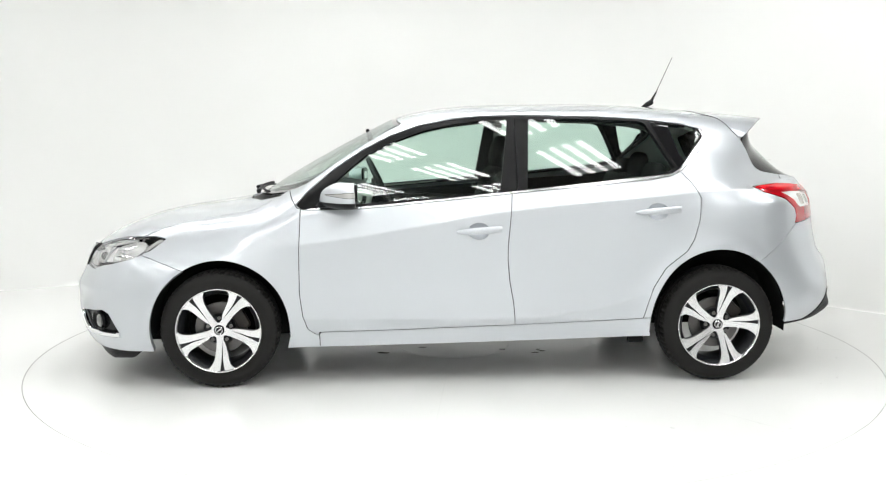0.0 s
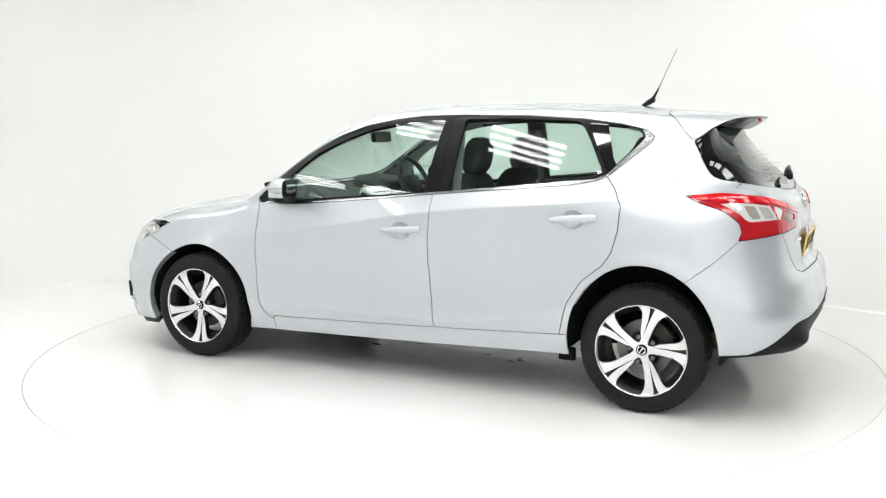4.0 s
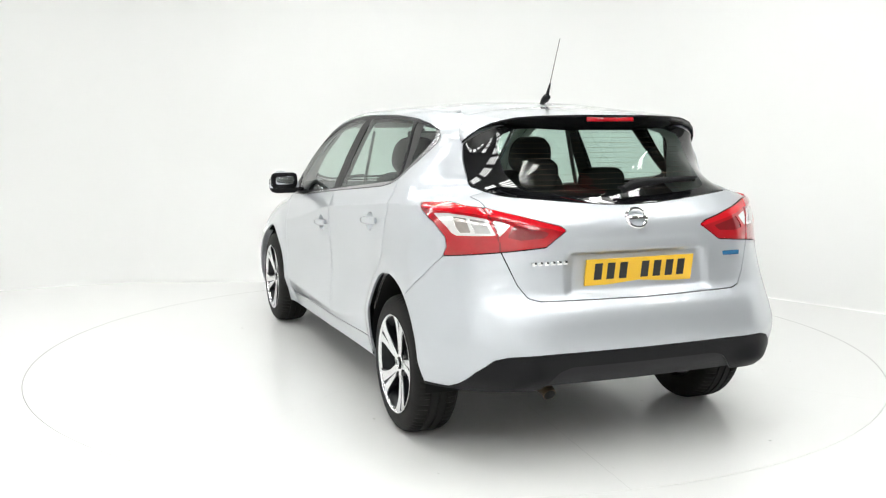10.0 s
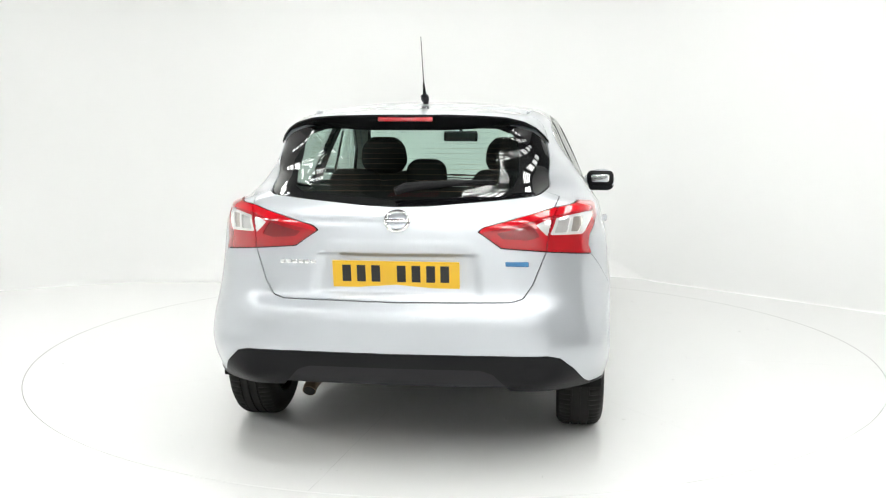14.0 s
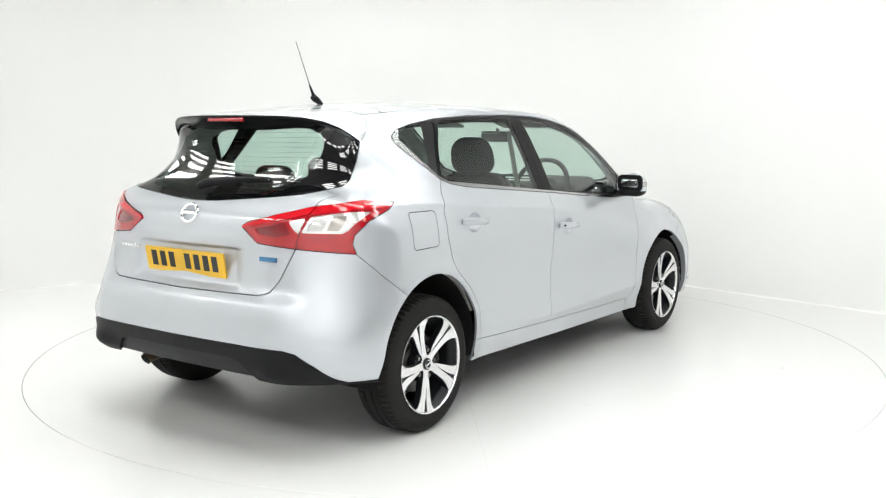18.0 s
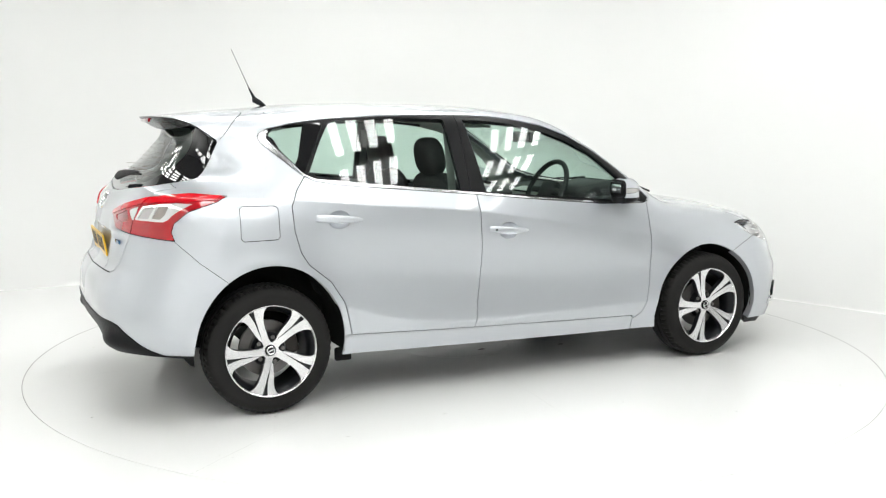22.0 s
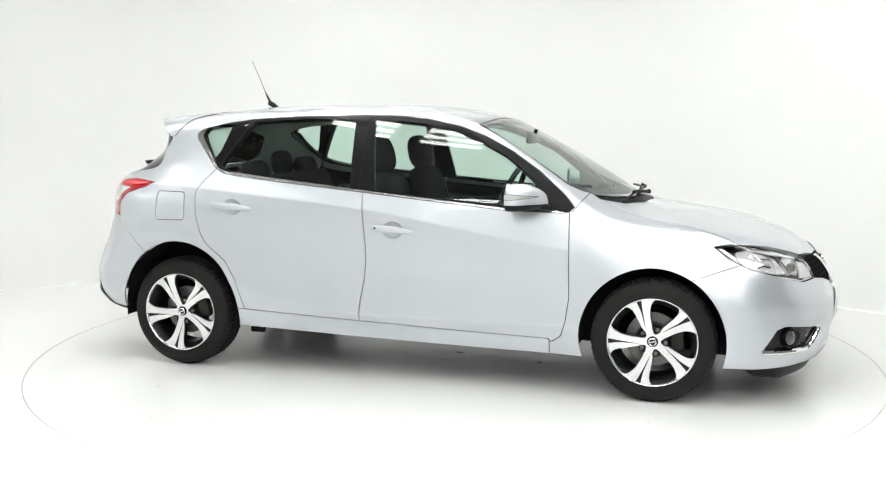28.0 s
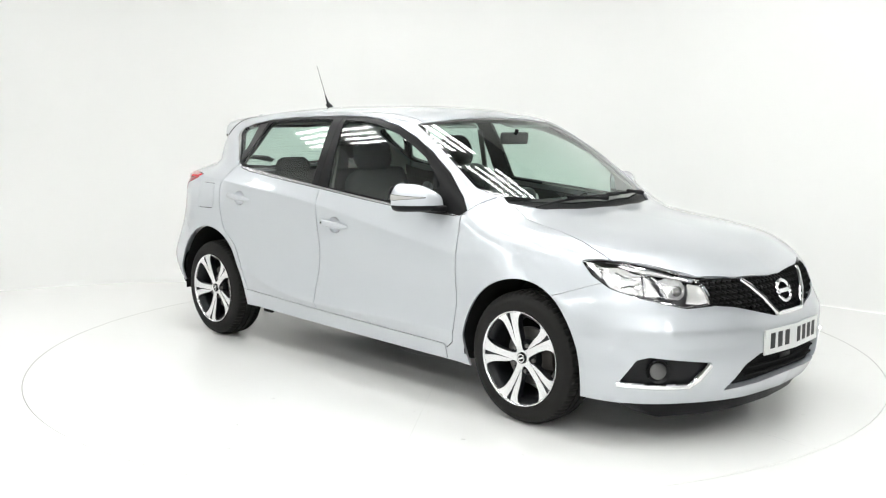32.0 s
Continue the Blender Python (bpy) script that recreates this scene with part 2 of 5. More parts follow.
def form(p):
    """Below zero inside the car's outer form; p: n x 3."""
    x, y, z = p[:, 0], np.abs(p[:, 1]), p[:, 2]
    side = y - half_width(x, z)
    top = (z - (ROOFLINE(x + SWEEP(x) * y * y) - CROWN(x) * y ** 2.2)) * 0.9
    # the bumper's fold, from the headlamp's outer foot round to the number plate
    fold = np.clip(1 - np.abs(z - 0.518 - 0.09 * np.clip(y - 0.72, 0, 1)) / 0.075, 0, 1)
    front = x - NOSE(z) + NOSE_PLAN(y) - 0.010 * fold * np.clip((y - 0.2) / 0.2, 0, 1)
    rear = tail(y, z) - x
    wide = 0.322 + 0.12 * np.clip(0.877 - z, 0, 1)
    dish = 1 / ((1 + np.exp(np.clip((y - wide) / 0.004, -60, 60))) * (1 + np.exp(np.clip((0.712 - z) / 0.005, -60, 60))) * (1 + np.exp(np.clip((z - 0.877) / 0.0025, -60, 60))))
    ledge = 1 / ((1 + np.exp(np.clip((y - 0.33 + 0.5 * np.clip(z - 0.88, 0, 1)) / 0.004, -60, 60))) * (1 + np.exp(np.clip((0.877 - z) / 0.003, -60, 60))) * (1 + np.exp(np.clip((z - 0.93) / 0.006, -60, 60))))
    rear = rear + 0.014 * dish - 0.003 * ledge
    m = smax(side, top, 0.07)
    m = smax(m, front * 0.85, 0.05)
    up = np.clip((z - 1.07) / 0.10, 0, 1)
    return smax(m, rear * 0.9, 0.045 + 0.075 * up * up * (3 - 2 * up))
# ---- end of form ----

# ---- helpers for parts ----
def part(name, bm, mat, parent, label="", smooth=True):
    """One mesh object from a bmesh, or from (vertices, faces), under its thing."""
    me = bpy.data.meshes.new(name)
    if isinstance(bm, tuple):
        me.from_pydata([tuple(map(float, v)) for v in bm[0]], [], [list(f) for f in bm[1]])
    else:
        bmesh.ops.recalc_face_normals(bm, faces=bm.faces)
        bm.to_mesh(me)
        bm.free()
    if smooth:
        me.polygons.foreach_set("use_smooth", [True] * len(me.polygons))
        me.set_sharp_from_angle(angle=radians(smooth if smooth is not True else 35))
    me.materials.append(mat)
    ob = new(name, me)
    ob.parent = parent
    if label:
        tagged(ob, label)
    return ob


def empty(name, parent=None):
    ob = new(name)
    ob.parent = parent
    return ob


def slab(bm, size, at=(0, 0, 0), turn=(0, 0, 0), bevel=0.0, steps=2):
    """A rounded block added to a bmesh."""
    m = pose(*at, *turn) @ Matrix.Diagonal((*size, 1))
    r = bmesh.ops.create_cube(bm, size=1.0, matrix=m)
    if bevel:
        es = list({e for v in r["verts"] for e in v.link_edges})
        bmesh.ops.bevel(bm, geom=es, offset=bevel, segments=steps, profile=0.5, affect="EDGES")
    return r


def rod(bm, a, b, ra, rb=None, seg=16):
    """A tapered round bar from a to b."""
    a, b = Vector(a), Vector(b)
    d = b - a
    m = Matrix.Translation((a + b) / 2) @ d.to_track_quat("Z", "Y").to_matrix().to_4x4()
    bmesh.ops.create_cone(bm, cap_ends=True, segments=seg, radius1=ra, radius2=ra if rb is None else rb, depth=d.length, matrix=m)


def lathe(profile, seg=64, axis="y"):
    """A ring surface from (radius, offset along the axis) pairs, about y."""
    v, f, n = [], [], len(profile)
    for i in range(seg):
        a = 2 * math.pi * i / seg
        v += [(r * math.cos(a), o, r * math.sin(a)) for r, o in profile]
    for i in range(seg):
        j = (i + 1) % seg
        f += [(i * n + k, i * n + k + 1, j * n + k + 1, j * n + k) for k in range(n - 1)]
    return v, f


# ---- cutting the outer form into panels ----
def field(poly):
    """Signed distance to a closed outline, below zero inside; takes the two coordinates."""
    q = np.array(poly, float)
    e = np.roll(q, -1, 0) - q

    def at(u, v):
        best, inside = np.full(u.shape, 1e9), np.zeros(u.shape, bool)
        for (ax, ay), (ex, ey) in zip(q, e):
            t = np.clip(((u - ax) * ex + (v - ay) * ey) / (ex * ex + ey * ey + 1e-12), 0, 1)
            best = np.minimum(best, (u - ax - t * ex) ** 2 + (v - ay - t * ey) ** 2)
            if ey:
                inside ^= ((ay > v) != (ay + ey > v)) & (u < ax + (v - ay) * ex / ey)
        return np.where(inside, -1, 1) * np.sqrt(best)
    return at


def clip(mesh, phi, keep):
    """The part of a mesh where keep * phi is above zero, cut cleanly along the line."""
    v, f = mesh
    s = keep * phi
    pos = (s > 0).tolist()
    used, out, add, cache = {}, [], [], {}

    def old(i):
        if i not in used:
            used[i] = len(add)
            add.append(v[i])
        return used[i]

    def mid(i, j):
        key = (i, j) if i < j else (j, i)
        if key not in cache:
            i, j = key
            t = s[i] / (s[i] - s[j])
            cache[key] = len(add)
            add.append(v[i] * (1 - t) + v[j] * t)
        return cache[key]
    for face in f:
        k = [pos[i] for i in face]
        if all(k):
            out.append([old(i) for i in face])
        elif any(k):
            g = []
            for a in range(len(face)):
                i, j = face[a], face[a - 1]
                if pos[i] != pos[j]:
                    g.append(mid(j, i))
                if pos[i]:
                    g.append(old(i))
            out.append(g)
    return (np.array(add).reshape(-1, 3), out)


def normals(v):
    e = 1e-3
    n = np.stack([form(v + e * d) - form(v - e * d) for d in np.eye(3)], 1)
    return n / np.maximum(np.linalg.norm(n, axis=1, keepdims=True), 1e-9)


SEAMS = []


def take(rest, phi, gap=0.0022):
    """Cut a panel out of the rest, with a narrow shut line between: (panel, rest)."""
    p = phi(rest[0])
    inner = clip(rest, p + gap, -1)
    outer = clip(rest, p - gap, 1)
    if gap > 0.001:
        strip = clip(rest, p - gap * 1.6, -1)
        strip = clip(strip, phi(strip[0]) + gap * 1.6, 1) if len(strip[1]) else strip
        SEAMS.append(strip)
    return inner, outer


def mirrored(m):
    return m[0] * np.array((1, -1, 1)), [list(reversed(f)) for f in m[1]]


def joined(*ms):
    v, f, n = [], [], 0
    for m in ms:
        v.append(m[0])
        f += [[i + n for i in g] for g in m[1]]
        n += len(m[0])
    return np.concatenate(v), f


def whole(m):
    """Both halves of a panel that lies across the middle, welded along it."""
    v, f = joined(m, mirrored(m))
    k = len(m[0])
    same = np.arange(len(v))
    c = np.where(np.abs(v[:k, 1]) < 1e-4)[0]
    same[c + k] = c
    return v, [[int(same[i]) for i in g] for g in f]


def pressed(m, depth=0.012, lift=0.0):
    """A panel with a turned-in edge of that depth; lift moves it along its normal."""
    v, f = m
    n = normals(v)
    v = v + n * lift
    count = {}
    for g in f:
        for a in range(len(g)):
            e = (g[a - 1], g[a])
            count[e] = count.get(e, 0) + 1
    rim = [e for e in count if (e[1], e[0]) not in count]
    ids = sorted({i for e in rim for i in e})
    if not depth or not ids:
        return v, f
    a = {i: len(v) + k for k, i in enumerate(ids)}
    b = {i: len(v) + len(ids) + k for k, i in enumerate(ids)}
    ids = np.array(ids)
    vv = np.concatenate([v, v[ids], v[ids] - n[ids] * depth])
    return vv, f + [[a[j], a[i], b[i], b[j]] for i, j in rim]


def outer_form():
    """The left half of the outer form, met by rays from an inner block to an outer box."""
    lo, hi = np.array((-1.45, 0.0, 0.16)), np.array((1.75, 0.40, 0.80))
    xs = np.linspace(-2.4, 2.5, 351)
    ys = np.linspace(0.0, 1.0, 56)
    zs = np.linspace(0.15, 1.65, 171)

    def patch(pts, shape, turn):
        q = np.clip(pts, lo, hi)
        a, b = np.zeros(len(pts)), np.ones(len(pts))
        for _ in range(26):
            m = (a + b) / 2
            ins = form(q + (pts - q) * m[:, None]) < 0
            a, b = np.where(ins, m, a), np.where(ins, b, m)
        v = q + (pts - q) * b[:, None]
        r, c = shape
        i = np.arange(r * c).reshape(r, c)
        f = np.stack([i[:-1, :-1], i[1:, :-1], i[1:, 1:], i[:-1, 1:]], -1).reshape(-1, 4)
        return v, (f[:, ::-1] if turn else f).tolist()

    def grid(a, b, make):
        A, B = np.meshgrid(a, b, indexing="ij")
        return np.stack(make(A.ravel(), B.ravel()), 1), (len(a), len(b))
    o = np.ones
    sets = [(*grid(xs, zs, lambda a, b: (a, o(a.size), b)), True),
            (*grid(xs, ys, lambda a, b: (a, b, 1.65 * o(a.size))), False),
            (*grid(ys, zs, lambda a, b: (2.5 * o(a.size), a, b)), False),
            (*grid(ys, zs, lambda a, b: (-2.4 * o(a.size), a, b)), True)]
    v, f = joined(*[patch(*s) for s in sets])
    # weld the patches where they meet
    key, same = {}, np.zeros(len(v), int)
    for i, k in enumerate(map(tuple, np.round(v, 5))):
        same[i] = key.setdefault(k, i)
    v[np.abs(v[:, 1]) < 1e-5, 1] = 0
    return v, [[int(same[i]) for i in g] for g in f]


def parts_of_form(p):
    x, y, z = p[:, 0], np.abs(p[:, 1]), p[:, 2]
    return y - half_width(x, z), z - (ROOFLINE(x + SWEEP(x) * y * y) - CROWN(x) * y ** 2.2), tail(y, z) - x


def flank(poly, strict=0.05):
    s = field(poly)

    def at(p):
        a, b, _ = parts_of_form(p)
        return np.maximum(s(p[:, 0], p[:, 2]), b - a - strict)
    return at


def above(poly, floor=0.6):
    s = field(poly)
    return lambda p: np.maximum(s(p[:, 0], p[:, 1]), floor - p[:, 2])


def behind(poly, edge=-1.5, strict=0.05):
    s = field(poly)

    def at(p):
        a, _, r = parts_of_form(p)
        return np.maximum(np.maximum(s(p[:, 1], p[:, 2]), p[:, 0] - edge), a - r - strict)
    return at


def ahead(poly, edge=1.6):
    s = field(poly)
    return lambda p: np.maximum(s(p[:, 1], p[:, 2]), edge - p[:, 0])


def rear_corner(poly):
    s = field(poly)
    return lambda p: np.maximum(s(-p[:, 0] - p[:, 1], p[:, 2]), p[:, 0] + 1.4)


def front_corner(poly):
    s = field(poly)
    return lambda p: np.maximum(s(p[:, 0] - p[:, 1], p[:, 2]), 1.5 - p[:, 0])


BELT = [(0.90, 0.951), (0.863, 0.950), (0.587, 0.957), (0.168, 0.996), (-0.21, 1.034), (-0.654, 1.074), (-0.965, 1.103), (-1.09, 1.125), (-1.145, 1.150), (-1.325, 1.314), (-1.338, 1.345)]
CANT = [(-1.29, 1.378), (-1.163, 1.406), (-0.973, 1.430), (-0.689, 1.446), (-0.265, 1.452), (-0.06, 1.447), (0.095, 1.431), (0.282, 1.395), (0.436, 1.340), (0.59, 1.262), (0.745, 1.158), (0.883, 1.040), (0.937, 0.978)]
SILL_CUT = [(0.82, 0.2935), (0.41, 0.303), (-0.233, 0.326), (-0.878, 0.352), (-0.95, 0.358), (-1.1, 0.36), (-1.1, 0.0), (0.815, 0.0)]
UNDERSIDE = spline((-2.2, -1.72, -1.0, 1.0, 1.72, 2.05, 2.3), (0.345, 0.318, 0.255, 0.208, 0.204, 0.196, 0.188))

shell = outer_form()
shell = clip(shell, UNDERSIDE(shell[0][:, 0]) - shell[0][:, 2], -1)
for cx, cz, rx, rz in ARCHES:
    v = shell[0]
    shell = clip(shell, np.hypot((v[:, 0] - cx) / rx, (v[:, 2] - cz) / rz) - 1, 1)

P = {}
glazing, shell = take(shell, flank(BELT + CANT), 0.0015)
P["chrome_strip"], glazing = take(glazing, flank(BELT + [(-1.31, 1.372), (-1.272, 1.376), (-1.296, 1.336), (-1.136, 1.1575), (-1.085, 1.1345), (-0.21, 1.045), (0.168, 1.007), (0.587, 0.968), (0.85, 0.960)], 9), 0.0)
P["front_door_glass"], glazing = take(glazing, flank([(0.725, 1.100), (0.632, 1.185), (0.565, 1.237), (0.405, 1.314), (0.252, 1.369), (0.097, 1.403), (-0.03, 1.419), (-0.205, 1.429), (-0.15, 1.045), (0.68, 0.976), (0.715, 0.985), (0.728, 1.01)]), 0.0)
P["rear_door_glass"], glazing = take(glazing, flank([(-0.321, 1.430), (-0.529, 1.435), (-0.935, 1.421), (-0.968, 1.408), (-1.02, 1.325), (-1.108, 1.168), (-1.075, 1.149), (-0.95, 1.121), (-0.298, 1.056)]), 0.0)
P["quarter_glass"], glazing = take(glazing, flank([(-1.0, 1.415), (-1.24, 1.392), (-1.266, 1.374), (-1.284, 1.338), (-1.142, 1.170), (-1.130, 1.168), (-1.035, 1.34)]), 0.0)
P["quarter_glass"], P["quarter_band"] = take(P["quarter_glass"], flank([(-1.085, 1.45), (-1.40, 1.40), (-1.258, 1.335), (-1.205, 1.21), (-1.185, 1.19), (-1.15, 1.24)], 9), 0.0)
P["window_trim"] = glazing
P["trim_front"], glazing = take(glazing, lambda p: -0.243 - p[:, 0], 0.0016)
P["trim_rear"], P["trim_quarter"] = take(glazing, lambda p: -1.055 - 0.47 * (p[:, 2] - 1.29) * -1 - p[:, 0], 0.0016)
SCREEN = [(0.40, -0.1), (0.40, 0.0), (0.395, 0.43), (0.375, 0.60), (0.69, 0.652), (0.885, 0.668), (0.955, 0.63), (1.03, 0.555), (1.11, 0.43), (1.18, 0.25), (1.21, 0.0), (1.21, -0.1)]
P["windscreen"], shell = take(shell, above(SCREEN, 0.93))
P["windscreen"], P["windscreen_band"] = take(P["windscreen"], lambda p: np.maximum(field(SCREEN)(p[:, 0], np.maximum(p[:, 1], 0.0)) + 0.022, -p[:, 1] - 1), 0.0)
P["bonnet"], shell = take(shell, above([(1.272, -0.1), (1.272, 0.0), (1.245, 0.25), (1.165, 0.46), (1.065, 0.585), (1.186, 0.612), (1.42, 0.64), (1.64, 0.70), (1.76, 0.722), (1.83, 0.685), (1.955, 0.582), (2.05, 0.485), (2.125, 0.30), (2.16, 0.05), (2.16, -0.1)]))
P["cowl"], shell = take(shell, above([(1.0, -0.1), (0.98, 0.58), (1.04, 0.60), (1.3, 0.3), (1.3, -0.1)], 0.93))
SCREEN_EDGE = [(0.925, 1.322), (0.937, 1.28), (0.951, 1.24), (0.974, 1.20), (0.992, 1.170), (1.012, 1.150), (1.045, 1.138), (1.125, 1.128), (1.30, 1.110), (1.64, 1.083), (1.80, 1.071), (1.95, 1.066), (2.3, 1.066), (2.3, 1.425), (1.75, 1.425), (1.3, 1.418), (1.15, 1.40), (1.055, 1.374), (0.985, 1.345)]
P["rear_screen"], shell = take(shell, rear_corner(SCREEN_EDGE))


def film(mesh):
    """A sheet drawn smooth and taut inside its rim; the middle line stays in the middle."""
    v, f = mesh
    n = len(v)
    e = np.array([(g[a - 1], g[a]) for g in f for a in range(len(g))])
    have = set(map(tuple, e.tolist()))
    line = np.abs(v[:, 1]) < 1e-4
    held = np.zeros(n, bool)
    for i, j in e.tolist():
        if (j, i) not in have and not (line[i] and line[j]):
            held[i] = held[j] = True
    A = np.zeros((n, n))
    A[e[:, 0], e[:, 1]] = A[e[:, 1], e[:, 0]] = 1
    A = np.diag(A.sum(1)) - A
    A[held] = 0
    A[held, held] = 1
    out = np.linalg.solve(A, np.where(held[:, None], v, 0.0))
    out[line, 1] = 0
    return out, f


P["rear_screen"] = film(P["rear_screen"])
FRIT = [(-0.1, 1.090), (0.0, 1.090), (0.263, 1.107), (0.43, 1.124), (0.465, 1.143), (0.485, 1.19), (0.475, 1.32), (0.45, 1.36), (0.38, 1.385), (0.0, 1.395), (-0.1, 1.395)]
P["rear_screen"], P["screen_band"] = take(P["rear_screen"], behind(FRIT, -1.4, 9), 0.0)
LAMP = [(0.735, 1.067), (0.95, 1.081), (1.03, 1.077), (1.232, 1.063), (1.45, 1.027), (1.626, 0.99), (1.655, 0.972), (1.565, 0.907), (1.333, 0.89), (1.03, 0.869), (0.985, 0.866), (1.01, 0.905), (0.995, 0.945), (0.906, 1.0), (0.767, 1.043)]
lamp, shell = take(shell, rear_corner(LAMP), 0.0024)
DIVIDE = spline((0.84, 0.893, 0.953, 1.026, 1.066, 1.12), (1.347, 1.338, 1.319, 1.262, 1.200, 1.120))
BLADE = [(0.70, 1.10), (1.2, 1.10), (1.72, 1.01), (1.67, 0.960), (1.613, 0.973), (1.281, 1.029), (1.106, 1.042), (0.884, 1.046), (0.79, 1.050)]
P["divider"], lamp = take(lamp, lambda p: np.abs(-p[:, 0] - p[:, 1] - DIVIDE(p[:, 2])) - 0.006, 0.0)
P["clear_lens"], lamp = take(lamp, rear_corner([(0.890, 1.036), (1.0, 1.040), (1.106, 1.035), (1.249, 1.022), (1.31, 0.957), (1.07, 0.952), (1.035, 0.963), (1.006, 0.984), (0.945, 1.014)]), 0.0)
for key, cell in (("lens_cell", [(1.036, 1.027), (1.120, 1.024), (1.160, 0.967), (1.092, 0.964), (1.06, 0.985)]), ("lens_cell_wide", [(1.143, 1.021), (1.236, 1.013), (1.280, 0.965), (1.187, 0.964)])):
    P[key], P["clear_lens"] = take(P["clear_lens"], rear_corner(cell), 0.0)
P["small_lens"], lamp = take(lamp, rear_corner([(1.28, 1.018), (1.33, 1.012), (1.378, 0.999), (1.360, 0.978), (1.335, 0.958), (1.32, 0.953)]), 0.0)
P["lamp_core"], lamp = take(lamp, rear_corner([(1.40, 1.000), (1.47, 0.985), (1.575, 0.966), (1.555, 0.945), (1.44, 0.938), (1.37, 0.950), (1.385, 0.975)]), 0.0)
inner, outer = take(lamp, lambda p: DIVIDE(p[:, 2]) + p[:, 0] + p[:, 1], 0.0)
P["blade_inner"], P["lamp_inner"] = take(inner, rear_corner(BLADE), 0.0)
P["blade_outer"], P["lamp_outer"] = take(outer, rear_corner(BLADE), 0.0)
HEAD = [(0.865, 0.797), (0.963, 0.808), (1.129, 0.802), (1.369, 0.771), (1.562, 0.735), (1.66, 0.622), (1.469, 0.616), (1.174, 0.663), (1.009, 0.696), (0.916, 0.741)]
P["headlamp"], shell = take(shell, front_corner(HEAD))


def refined(mesh):
    """Every face split at its middle, the new points laid on the outer form."""
    v, f = mesh
    add, cache, out = list(v), {}, []

    def mid(i, j):
        key = (min(i, j), max(i, j))
        if key not in cache:
            cache[key] = len(add)
            add.append((add[i] + add[j]) / 2)
        return cache[key]
    for g in f:
        c = len(add)
        add.append(sum(v[i] for i in g) / len(g))
        out += [[g[k], mid(g[k], g[(k + 1) % len(g)]), c, mid(g[k - 1], g[k])] for k in range(len(g))]
    return np.array(add), out


# the chambers of a headlamp, in the lamp's own spread: outline, depth of the bowl
CHAMBERS = {
    "main_reflector": ([(0.972, 0.772), (1.0, 0.783), (1.07, 0.787), (1.105, 0.776), (1.20, 0.757), (1.205, 0.672), (1.08, 0.684), (1.0, 0.705), (0.968, 0.74)], 0.034),
    "side_reflector": ([(1.214, 0.754), (1.25, 0.742), (1.262, 0.722), (1.308, 0.676), (1.29, 0.667), (1.212, 0.670)], 0.010),
    "beam_reflector": ([(1.31, 0.738), (1.35, 0.747), (1.417, 0.744), (1.455, 0.733), (1.474, 0.705), (1.465, 0.672), (1.436, 0.654), (1.354, 0.660), (1.315, 0.69)], 0.030),
    "corner_reflector": ([(1.492, 0.722), (1.575, 0.708), (1.64, 0.637), (1.56, 0.631), (1.475, 0.637), (1.492, 0.68)], 0.006),
    "lamp_brow": ([(1.06, 0.797), (1.20, 0.783), (1.37, 0.761), (1.50, 0.740), (1.50, 0.731), (1.36, 0.752), (1.2, 0.770), (1.09, 0.786)], 0.0),
    "lamp_flash": ([(0.886, 0.795), (0.916, 0.799), (0.968, 0.752), (0.958, 0.735)], 0.0),
}
lamp_face = refined(P["headlamp"])
for k, (poly, deep) in CHAMBERS.items():
    c, _ = take(lamp_face, front_corner(poly), 0.0)
    c = refined(c)
    s = np.clip(-field(poly)(c[0][:, 0] - c[0][:, 1], c[0][:, 2]) / 0.032, 0, 1)
    P[k] = (c[0] - normals(c[0]) * (deep * np.sqrt(np.clip(2 * s - s * s, 0, 1)))[:, None], c[1])
P["grille"], shell = take(shell, ahead([(-0.1, 0.716), (0.0, 0.716), (0.30, 0.724), (0.493, 0.737), (0.472, 0.622), (0.38, 0.610), (0.13, 0.547), (0.0, 0.545), (-0.1, 0.545)]))
P["fog_recess"], shell = take(shell, front_corner([(1.052, 0.290), (1.16, 0.398), (1.237, 0.412), (1.63, 0.38), (1.49, 0.281), (1.248, 0.284)]), 0.001)
P["air_intake"], shell = take(shell, ahead([(-0.1, 0.402), (0.18, 0.402), (0.28, 0.395), (0.357, 0.357), (0.445, 0.246), (0.267, 0.256), (0.0, 0.27), (-0.1, 0.27)]), 0.001)
P["tailgate"], shell = take(shell, behind([(-0.1, 0.690), (0.0, 0.690), (0.468, 0.695), (0.515, 0.708), (0.552, 0.76), (0.607, 0.896), (0.635, 1.064), (0.668, 1.135), (0.60, 1.16), (0.3, 1.16), (-0.1, 1.16)], -1.5, 0.08))
P["diffuser"], shell = take(shell, behind([(-0.1, 0.488), (0.394, 0.489), (0.617, 0.484), (0.668, 0.471), (0.728, 0.415), (0.765, 0.355), (0.79, 0.332), (0.95, 0.322), (0.95, 0.1), (-0.1, 0.1)], -1.6, 9), 0.001)
P["diffuser_inset"], P["diffuser"] = take(P["diffuser"], behind([(-0.1, 0.428), (0.35, 0.428), (0.40, 0.41), (0.475, 0.33), (0.5, 0.2), (-0.1, 0.2)], -1.6, 9), 0.0)
P["rear_bumper"], shell = take(shell, lambda p: np.maximum(field([(-1.5, 0.625), (-1.676, 0.763), (-1.79, 0.875), (-1.87, 0.93), (-2.4, 0.93), (-2.4, 0.0), (-1.5, 0.0)])(p[:, 0], p[:, 2]), p[:, 0] + 1.5), 0.0013)
